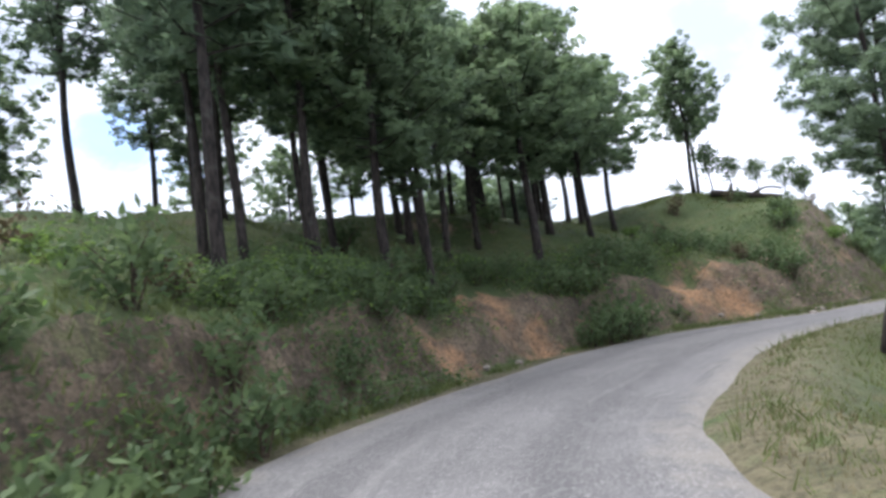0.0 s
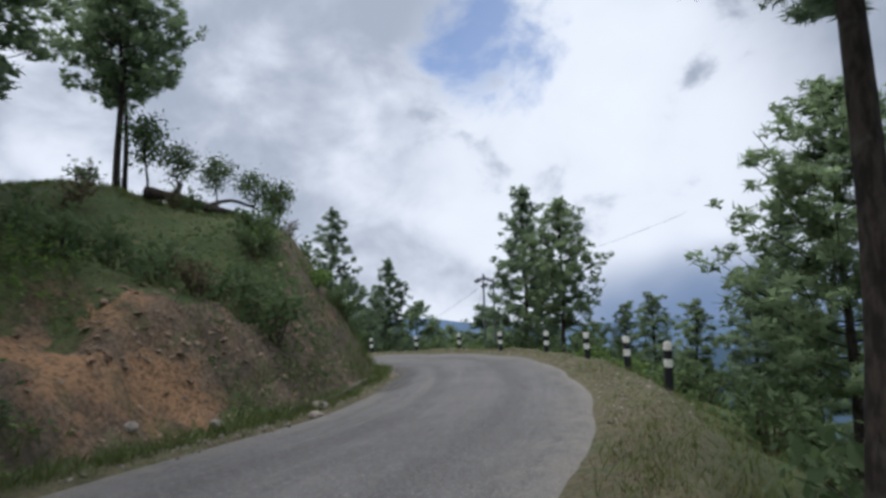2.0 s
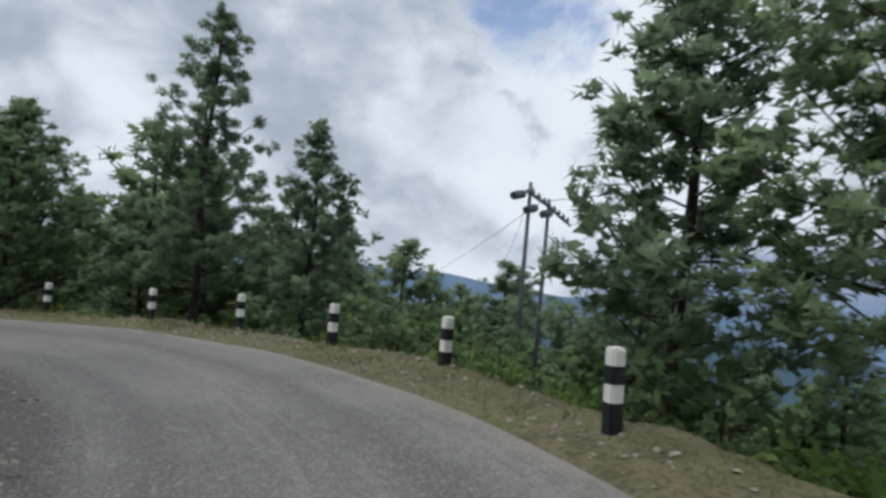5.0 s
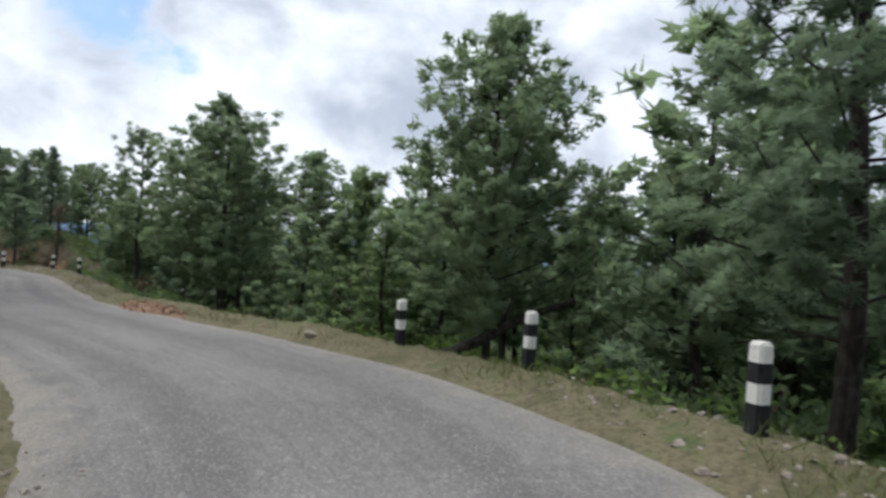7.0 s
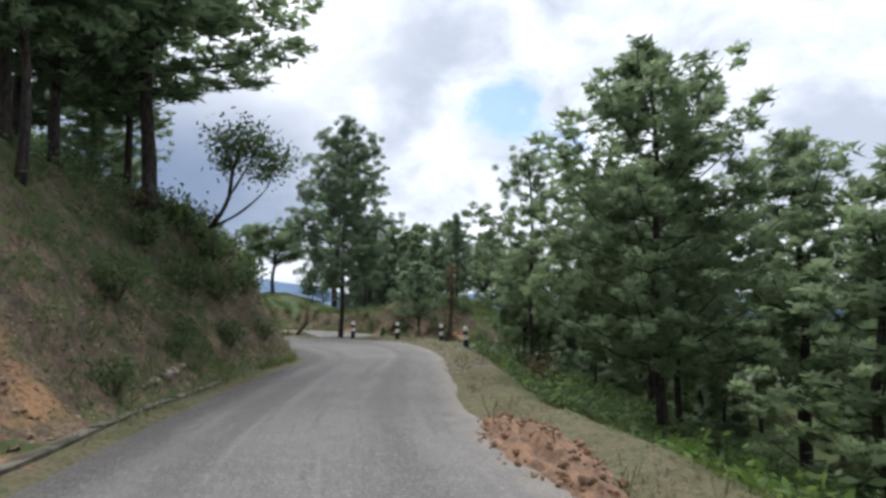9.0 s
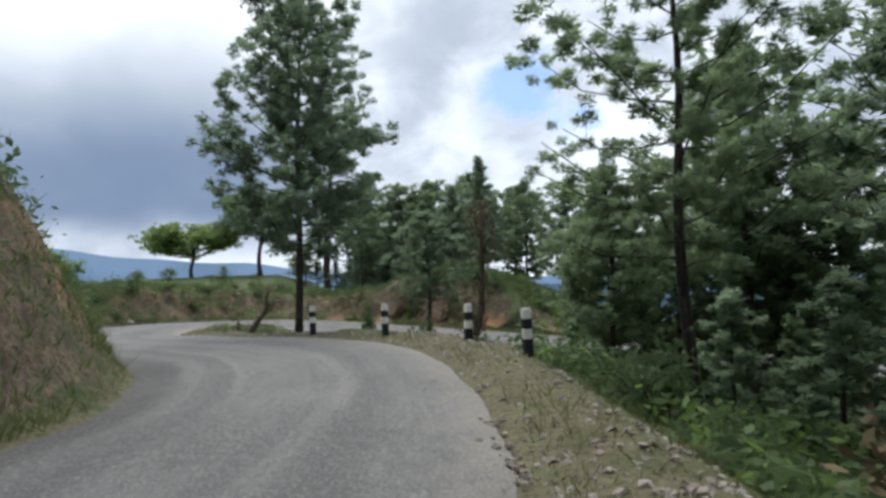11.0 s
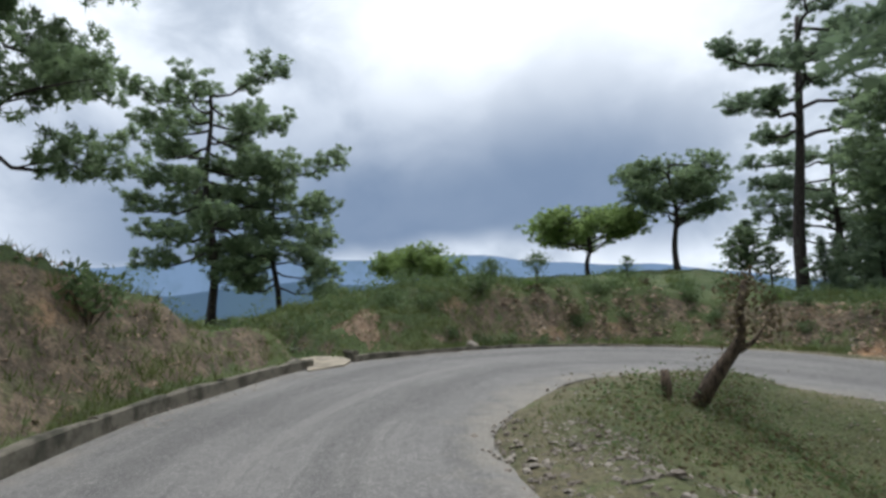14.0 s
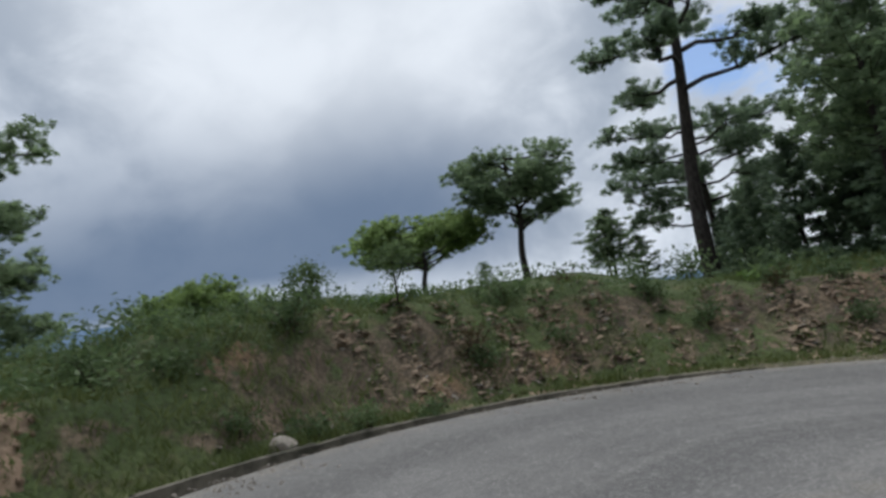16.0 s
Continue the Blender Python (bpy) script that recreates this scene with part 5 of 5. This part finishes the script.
# ---- guard posts ----
def guard_post(x, y, height=0.67):
    """A square concrete post with chamfered edges, painted in black and white bands."""
    post = thing("guard_post", "square concrete roadside post in black and white bands", "post", "guard posts along the road")
    i = station(x, y)
    turn = math.degrees(math.atan2(ROAD_WAY[i, 1], ROAD_WAY[i, 0])) + 4 * math.sin(7 * x)
    half, cuts, low = 0.074, (0.25, 0.50, 0.75, 1.0), -0.3
    for k, cut in enumerate(cuts):
        bm = bmesh.new()
        bmesh.ops.create_cube(bm, size=1.0)
        top = cut * height
        grow = 0.0 if k % 2 else 0.002
        for v in bm.verts:
            v.co = ((half + grow) * 2 * v.co.x, (half + grow) * 2 * v.co.y, top if v.co.z > 0 else low)
        edges = [e for e in bm.edges if abs(e.verts[0].co.z - e.verts[1].co.z) > 0.01 or (k == 3 and e.verts[0].co.z > low + 0.01)]
        bmesh.ops.bevel(bm, geom=edges, offset=0.022, segments=2, affect="EDGES")
        me = bpy.data.meshes.new("band")
        bm.to_mesh(me)
        bm.free()
        me.materials.append(WHITE_PAINT if k % 2 else BLACK_PAINT)
        part("white_band" if k % 2 else "black_band", me, post, "chipped white paint" if k % 2 else "chipped black paint")
        low = top
    z = ROAD[i, 2] + ROAD[i, 4] + 0.20
    post.matrix_basis = pose(x, y, z, 1.5 * math.sin(5 * x), 1.5 * math.cos(3 * x), turn)
    return post


for x, y in ((18.1, 17.75), (20.9, 19.7), (23.45, 22.0), (25.6, 24.6), (27.35, 27.7), (28.85, 30.95), (29.3, 34.0), (29.5, 37.35),
             (28.97, 40.4), (27.8, 43.9), (26.03, 46.2), (0.95, 71.15), (4.33, 70.4), (7.7, 69.0), (9.85, 67.4)):
    guard_post(x, y)


# ---- rocks and loose earth ----
def lump(seed, size, squash=0.7, level=2):
    """A broken stone: an icosphere pushed in and out, with flat faces."""
    bm = bmesh.new()
    bmesh.ops.create_icosphere(bm, subdivisions=level, radius=1.0)
    for v in bm.verts:
        p = v.co * 1.1
        v.co *= 1 + 0.28 * noise.noise(p + Vector((seed * 3.7, seed, 0))) + 0.12 * noise.noise(p * 2.7 + Vector((0, seed, 0)))
        v.co.z *= squash
        v.co *= size
    return bm


def rock(label, x, y, size, mat, seed, squash=0.75, turn=0.0, lift=0.3):
    bm = lump(seed, size, squash)
    me = bpy.data.meshes.new("rock")
    bm.to_mesh(me)
    bm.free()
    me.materials.append(mat)
    stone = tagged(new("rock", me), label, "rock", "rocks beside the road")
    stone.matrix_basis = pose(x, y, float(surface(x, y)) + size * squash * lift, 10 * math.sin(seed), 8 * math.cos(seed), turn)
    return stone


rock("pale angular boulder leaning on the kerb", -18.8, 76.65, 0.20, ROCK, 3, 0.95, 20, 0.45)
for k, (x, y, s) in enumerate(((10.3, 54.3, 0.16), (10.0, 54.7, 0.13), (10.7, 53.8, 0.12), (9.6, 55.2, 0.10), (24.3, 47.6, 0.13), (12.9, 22.3, 0.14), (11.0, 22.4, 0.12), (13.6, 23.0, 0.16), (9.5, 22.0, 0.1), (1.6, 16.0, 0.12), (0.7, 15.0, 0.1))):
    rock("pale broken stone fallen from the bank", x, y, s, ROCK, k + 11, 0.7, 40 * k)


def chips(name, label, seed, count, mat, first, last, sign, near, far, small, large, flat=0.8):
    """Loose stones over a stretch of verge or bank, all in one mesh."""
    rng = np.random.default_rng(seed)
    cube = np.array([(-1, -0.7, -0.4), (0.9, -1, -0.3), (1, 0.8, -0.4), (-0.8, 1, -0.4), (-0.6, -0.5, 0.45), (0.7, -0.6, 0.35), (0.5, 0.6, 0.5), (-0.6, 0.5, 0.3)])
    faces = ((0, 1, 5, 4), (1, 2, 6, 5), (2, 3, 7, 6), (3, 0, 4, 7), (4, 5, 6, 7))
    a, b = station(*first), station(*last)
    i = rng.integers(a, b, count)
    d = near + (far - near) * rng.uniform(size=count)
    x = ROAD[i, 0] + ROAD_LEFT[i, 0] * (ROAD[i, 3] + d) * sign + rng.uniform(-0.3, 0.3, count)
    y = ROAD[i, 1] + ROAD_LEFT[i, 1] * (ROAD[i, 3] + d) * sign + rng.uniform(-0.3, 0.3, count)
    real = road_bounds(x, y)[2]
    z = np.where(real < 0.1, ROAD[i, 2] + 0.012, surface(x, y))
    patch = lumps(x, y, 0.9, 7.0) + rng.uniform(-0.8, 0.8, count) > -0.2
    shape = Shape()
    for k in range(count):
        if real[k] < near - 0.2 or not patch[k]:
            continue
        s = small + (large - small) * rng.uniform() ** 2.5
        turn = Euler(rng.uniform(-0.6, 0.6, 2).tolist() + [rng.uniform(0, 6.3)]).to_matrix()
        v = (cube * np.array((1, 1, flat)) * (1 + rng.uniform(-0.3, 0.3, cube.shape))) @ np.array(turn) * s
        shape.add(v + np.array((x[k], y[k], z[k] + 0.2 * s * flat)), faces)
    tagged(new(name, shape.mesh(name, mat)), label, "stones", kind="stuff")


chips("gravel", "loose pale gravel on the outer verge", 21, 1700, ROCK, (12.5, 19.4), (25.0, 42.0), -1, -0.1, 1.5, 0.012, 0.05)
chips("gravel", "loose pale gravel on the outer verge", 22, 4200, ROCK, (11.0, 59.5), (-9.0, 70.0), -1, -0.1, 1.8, 0.012, 0.055)
chips("gravel", "loose pale gravel along the inner road edge", 27, 1600, ROCK, (5.0, 15.6), (25.0, 41.0), 1, -0.3, 0.5, 0.008, 0.035)
chips("gravel", "loose pale gravel along the kerb", 28, 8000, ROCK, (-9.0, 70.0), (-2.0, 82.2), 1, -1.3, 0.2, 0.006, 0.022)
chips("gravel", "loose pale gravel in the short grass of the inner verge", 30, 2400, ROCK, (-4.0, 69.0), (-7.0, 81.0), -1, 0.05, 2.2, 0.008, 0.03)
chips("gravel", "pale stones strewn over the slope inside the hairpin", 40, 2600, ROCK, (3.0, 68.0), (-8.0, 69.8), -1, 1.6, 6.5, 0.015, 0.07)
chips("scree", "rust-brown stone chips on the cut bank", 23, 2000, RED_ROCK, (5.0, 15.6), (20.0, 24.0), 1, 0.7, 3.0, 0.015, 0.07, 0.6)
chips("scree", "rust-brown stone flakes on the cut bank", 24, 3400, RED_ROCK, (-14.6, 76.6), (6.0, 85.3), 1, 0.5, 2.9, 0.015, 0.055, 0.5)
chips("scree", "tan and grey stone flakes on the cut bank", 29, 2600, ROCK, (-14.6, 76.6), (6.0, 85.3), 1, 0.5, 2.7, 0.014, 0.075, 0.4)
chips("scree", "flat tan stone slabs weathering out of the cut bank", 39, 4200, RED_ROCK, (-14.6, 78.5), (-3.0, 83.9), 1, 0.5, 2.6, 0.025, 0.085, 0.45)
chips("scree", "broad tan stone slabs sticking out of the cut bank", 44, 3400, RED_ROCK, (-14.6, 78.5), (-2.0, 84.1), 1, 0.6, 2.4, 0.025, 0.105, 0.22)
chips("scree", "grey-brown stone chips on the cut bank", 25, 1800, RED_ROCK, (-1.5, 68.8), (-12.0, 72.0), 1, 0.6, 3.2, 0.015, 0.06, 0.6)
chips("scree", "grey-brown stone chips on the cut bank", 26, 1200, RED_ROCK, (20.0, 48.0), (11.0, 59.5), 1, 0.7, 2.5, 0.015, 0.06, 0.6)


def heap(label, x, y, long, wide, high, turn, seed, mat, clods=60):
    """A heap of tipped earth with clods on it."""
    pile = thing("earth_heap", label, "earth heap")
    rng = np.random.default_rng(seed)
    turn_m, n1, n2 = Euler((0, 0, radians(turn))).to_matrix(), 64, 30
    base = float(surface(x, y))

    def drape(a, b, lift):
        q = turn_m @ Vector((a * long, b * wide, 0))
        return q.x, q.y, float(surface(x + q.x, y + q.y)) - base + lift

    v = []
    for a in np.linspace(-1, 1, n1):
        for b in np.linspace(-1, 1, n2):
            r = max(0.0, 1 - a * a - b * b)
            v.append(drape(a, b, high * r ** 0.7 * (1 + 0.5 * noise.noise(Vector((a * 4 + seed, b * 4, 0)))) - 0.07 + 0.04 * noise.noise(Vector((a * 13, b * 7, seed))) + 0.03 * noise.noise(Vector((a * 29, b * 15, seed)))))
    shape = Shape()
    shape.add(v, [(i * n2 + j, (i + 1) * n2 + j, (i + 1) * n2 + j + 1, i * n2 + j + 1) for i in range(n1 - 1) for j in range(n2 - 1)])
    part("mound", shape.mesh("mound", mat), pile)
    for k in range(clods):
        a, b = rng.uniform(-0.9, 0.9, 2)
        if a * a + b * b > 0.9:
            continue
        bm = lump(seed + k, 0.015 + 0.045 * rng.uniform() ** 2.5, 0.8, 1)
        me = bpy.data.meshes.new("clod")
        bm.to_mesh(me)
        bm.free()
        me.materials.append(mat)
        clod = part("clod", me, pile)
        clod.matrix_basis = pose(*drape(a, b, high * max(0, 1 - a * a - b * b) ** 0.7 - 0.02), *rng.uniform(0, 360, 3))
    pile.matrix_basis = pose(x, y, base)
    return pile


heap("tipped orange-brown earth on the outer verge", 19.0, 53.0, 2.6, 0.55, 0.26, -50, 5, CLAY, 240)
heap("small mound of pale reddish earth beside the drain", -19.3, 73.0, 1.1, 0.85, 0.13, 20, 6, PALE_EARTH, 110)


# ---- dead and leaning wood ----
def stem(name, label, points, radii, mat, category="tree", tufts=(), leaf_mat=None, seed=0, leaf=0.06):
    """A crooked trunk through the given places, with tufts of leaves (x, y, z, radius, count)."""
    rng = np.random.default_rng(seed)
    whole = thing(name, label, category)
    shape = Shape()
    for path, girth in zip(points, radii):
        p = smooth_line([(*q, 0) for q in path], 0.25)[:, :3]
        shape.tube(p, np.linspace(girth[0], girth[1], len(p)) * (1 + 0.1 * np.sin(np.arange(len(p)) * 1.7)), 7)
    part("trunk", shape.mesh("trunk", mat, True), whole)
    if tufts:
        middle = np.vstack([np.array((x, y, z)) + rng.normal(size=(count, 3)) * r * np.array((0.5, 0.5, 0.42)) for x, y, z, r, count in tufts])
        along = rng.normal(size=middle.shape)
        along /= np.linalg.norm(along, axis=1)[:, None]
        across = np.cross(along, rng.normal(size=middle.shape))
        across /= np.linalg.norm(across, axis=1)[:, None]
        size = leaf * rng.uniform(0.6, 1.3, (len(middle), 1))
        part("foliage", leaves_mesh("foliage", middle, along * size, across * size * 0.45, leaf_mat), whole)
    return whole


def ground_at(ob, x, y, sink=0.1, turn=0.0):
    ob.matrix_basis = pose(x, y, float(surface(x, y)) - sink, 0, 0, turn)
    return ob


ground_at(stem("leaning_tree", "crooked dark tree leaning over the inner verge", [[(0, 0, 0), (0.3, -0.05, 0.5), (0.62, -0.15, 0.95), (0.8, -0.2, 1.25), (0.78, -0.22, 1.7), (0.9, -0.25, 2.2)], [(0.62, -0.15, 0.95), (1.0, -0.2, 1.15), (1.3, -0.2, 1.5)]],
               [(0.15, 0.05), (0.07, 0.03)], DEAD_BARK, "tree", ((0.85, -0.2, 1.9, 0.4, 120), (0.8, -0.2, 1.4, 0.4, 90), (1.3, -0.2, 1.5, 0.4, 110), (0.9, -0.25, 2.2, 0.35, 90)), LEAVES_BROWN, 2), -9.0, 76.75, 0.1, 72)
ground_at(stem("tree_stump", "short dark weathered tree stump in the grass", [[(0, 0, 0), (0.02, 0.0, 0.3), (-0.03, 0.02, 0.55)]], [(0.10, 0.075)], DEAD_BARK, "stump"), -9.05, 76.2)
ground_at(stem("dead_tree", "broken dead tree trunk overgrown with brown tufts", [[(0, 0, 0), (-0.12, 0.05, 0.9), (0.12, 0.05, 1.7), (0.22, 0.0, 2.6), (0.2, 0.05, 3.8), (0.32, 0.0, 4.8)], [(-0.25, 0.1, 0.8), (-0.42, 0.15, 1.25), (-0.45, 0.15, 1.6)], [(0.38, 0, 3.4), (0.1, 0.1, 4.0), (0.0, 0.1, 4.5)]],
               [(0.13, 0.05), (0.08, 0.05), (0.045, 0.02)], DEAD_BARK, "tree", ((0.3, 0, 4.7, 0.4, 200), (0.0, 0.1, 4.4, 0.4, 170), (0.25, 0, 3.2, 0.42, 150), (-0.4, 0.2, 1.6, 0.5, 220), (0.2, 0, 2.2, 0.4, 110), (-0.3, 0.1, 1.1, 0.5, 190), (0.3, 0, 4.0, 0.4, 120)), LEAVES_BROWN, 3), 4.95, 74.0)
ground_at(stem("twisted_tree", "small twisted broadleaf tree with thin leaves", [[(0, 0, 0), (0.5, 0.3, 0.5), (0.9, 0.5, 1.3), (0.8, 0.7, 2.2), (1.2, 0.8, 3.2)], [(0.9, 0.5, 1.3), (1.5, 0.5, 1.9), (1.8, 0.8, 2.8)], [(0.8, 0.7, 2.2), (0.3, 0.9, 2.7), (0.0, 0.9, 3.3)], [(0.2, 0.1, 0.2), (0.9, 0.9, 0.8), (1.9, 1.2, 1.6), (2.2, 1.3, 2.4)]],
               [(0.11, 0.03), (0.05, 0.02), (0.05, 0.02), (0.06, 0.02)], BARK, "tree", ((1.2, 0.8, 3.3, 0.8, 420), (1.8, 0.8, 2.9, 0.7, 300), (0.0, 0.9, 3.4, 0.7, 280), (0.8, 0.7, 2.9, 0.6, 260), (2.2, 1.3, 2.5, 0.7, 420), (1.6, 1.1, 2.2, 0.6, 260), (0.3, 0.9, 2.5, 0.5, 200)), LEAVES, 4, 0.09), 4.5, 59.2)
ground_at(stem("broadleaf_tree", "light green broadleaf tree with crooked brown limbs below the road", [[(0, 0, 0), (0.1, 0.1, 1.0), (-0.2, 0.1, 1.9), (0.1, 0.0, 2.7)], [(0.05, 0.1, 0.9), (0.7, 0.3, 1.6), (1.0, 0.3, 2.4)], [(-0.1, 0.1, 1.5), (-0.9, -0.2, 2.0), (-1.3, -0.3, 2.5)], [(0.0, 0.1, 1.2), (0.2, -0.8, 1.9), (0.3, -1.1, 2.5)]],
               [(0.10, 0.03), (0.06, 0.02), (0.06, 0.02), (0.05, 0.02)], DEAD_BARK, "tree", ((0.1, 0, 2.9, 1.0, 500), (1.0, 0.3, 2.6, 0.9, 420), (-1.3, -0.3, 2.6, 0.9, 420), (0.3, -1.1, 2.6, 0.9, 380), (-0.5, 0.3, 2.3, 0.8, 260)), LEAVES, 8, 0.06), 25.4, 52.8, 0.4)


def on_crest(x, y, lift):
    return x - 15.3, y - 33.6, float(surface(x, y)) - float(surface(15.3, 33.6)) + lift


log = stem("fallen_log", "dark fallen tree lying on the grassy crest", [[on_crest(15.3, 33.6, 0.3), on_crest(16.0, 33.0, 0.34), on_crest(16.8, 32.4, 0.28), on_crest(18.0, 31.6, 0.2)], [on_crest(16.0, 33.0, 0.34), on_crest(16.2, 33.1, 0.7), on_crest(16.3, 33.1, 0.9)], [on_crest(16.8, 32.4, 0.3), on_crest(17.6, 32.2, 0.6), on_crest(18.3, 31.9, 0.7)]], [(0.21, 0.11), (0.11, 0.06), (0.08, 0.04)], BARK, "log")
ground_at(log, 15.3, 33.6, 0.0)
ground_at(stem("fallen_log", "dark fallen trunk leaning among the weeds below the verge", [[(0, 0, 0), (0.9, 0.15, 0.35), (1.9, 0.4, 0.85), (2.9, 0.6, 1.2)], [(1.2, 0.2, 0.5), (1.5, 0.1, 0.95), (1.6, 0.1, 1.3)]], [(0.12, 0.07), (0.05, 0.02)], BARK, "log"), 26.5, 46.9, 0.05)
sapling = stem("sapling", "thin broadleaf sapling on the grassy crest", [[(0, 0, 0), (0.05, 0.05, 0.7), (-0.05, 0.1, 1.5), (0.1, 0.1, 2.2)], [(0.0, 0.08, 1.0), (0.35, 0.1, 1.4), (0.5, 0.2, 1.9)], [(0.0, 0.08, 1.2), (-0.35, -0.1, 1.6), (-0.5, -0.1, 1.9)]],
               [(0.04, 0.015), (0.02, 0.01), (0.02, 0.01)], BARK, "tree", ((0.1, 0.1, 2.2, 0.5, 330), (0.5, 0.2, 1.9, 0.45, 280), (-0.5, -0.1, 1.9, 0.45, 280), (0, 0.1, 1.4, 0.45, 180)), LEAVES, 6, 0.075)
ground_at(sapling, 17.0, 34.6, 0.1)
for x, y, turn, size in ((18.0, 33.6, 70, 0.9), (18.8, 32.6, 160, 0.85), (19.3, 31.9, 250, 0.8), (16.2, 35.2, 30, 1.3), (19.5, 32.3, 10, 0.75), (-20.5, 80.0, 10, 0.55), (-21.5, 78.6, 80, 0.5)):
    place(copy_thing(sapling, Matrix()), x, y, turn, size)


# ---- power line ----
def power_pole(x, y, top, label):
    pole = thing("power_pole", label, "utility pole", "power poles in the valley")
    foot = float(surface(x, y)) - 0.5
    shape = Shape()
    shape.tube(np.array([(0, 0, foot - top), (0.02, 0, (foot - top) / 2), (0, 0, 0)]), (0.08, 0.065, 0.05), 10)
    part("pole", shape.mesh("pole", STEEL, True), pole)
    return pole


def insulator(parent, x, y, z):
    shape = Shape()
    shape.tube(np.array([(x, y, z), (x, y, z + 0.05), (x, y, z + 0.06), (x, y, z + 0.12), (x, y, z + 0.13), (x, y, z + 0.2)]), (0.03, 0.03, 0.07, 0.07, 0.04, 0.03), 8)
    part("insulator", shape.mesh("insulator", PORCELAIN, True), parent)


HEAD = Vector((36.2, 34.5, 2.85))
near_pole = power_pole(HEAD.x, HEAD.y, HEAD.z, "slim steel power pole with crossarm and switchgear")
far_pole = power_pole(37.9, 34.9, 2.62, "slim steel power pole joined to its twin by a crossarm")
arm = Shape()
arm.tube(np.array([(-0.3, -0.1, -0.28), (1.7, 0.4, -0.45), (3.0, 0.75, -0.62), (4.4, 1.1, -0.78)]), (0.05, 0.05, 0.045, 0.04), 6)
crossarm = part("crossarm", arm.mesh("crossarm", STEEL), near_pole)
for k in range(8):
    u = 0.1 + 0.115 * k
    insulator(crossarm, -0.3 + 4.7 * u, -0.1 + 1.2 * u, -0.28 - 0.5 * u)
for x, z in ((-0.55, -0.42), (0.12, -0.72)):
    box = Shape()
    box.tube(np.array([(x - 0.24, 0, z - 0.06), (x, 0, z), (x + 0.22, 0, z + 0.05)]), (0.11, 0.12, 0.11), 8)
    part("switch_box", box.mesh("switch_box", STEEL), near_pole)
box = Shape()
box.tube(np.array([(-0.3, 0, -0.5), (0.1, 0, -0.42)]), (0.12, 0.12), 8)
part("switch_box", box.mesh("switch_box", STEEL), far_pole)
near_pole.matrix_basis, far_pole.matrix_basis = pose(*HEAD), pose(37.9, 34.9, 2.62)


def wire(start, end, sag, thick=0.012):
    curve = bpy.data.curves.new("power_wire", "CURVE")
    curve.dimensions, curve.bevel_depth, curve.bevel_resolution = "3D", thick, 1
    spline = curve.splines.new("POLY")
    spline.points.add(24)
    for k, p in enumerate(spline.points):
        u = k / 24
        q = Vector(start).lerp(Vector(end), u)
        p.co = (q.x, q.y, q.z - 4 * sag * u * (1 - u), 1)
    curve.materials.append(WIRE)
    tagged(new("power_wire", curve), "thin dark power cable hung between poles", "cable", "power cables")


wire((37.6, 35.0, 2.5), (66.0, 31.0, 9.3), 0.3)
wire((37.6, 35.0, 2.5), (74.6, 75.8, -2.6), 0.6, 0.011)
wire((36.3, 34.5, 2.5), (48.4, 44.7, -1.3), 0.4, 0.007)
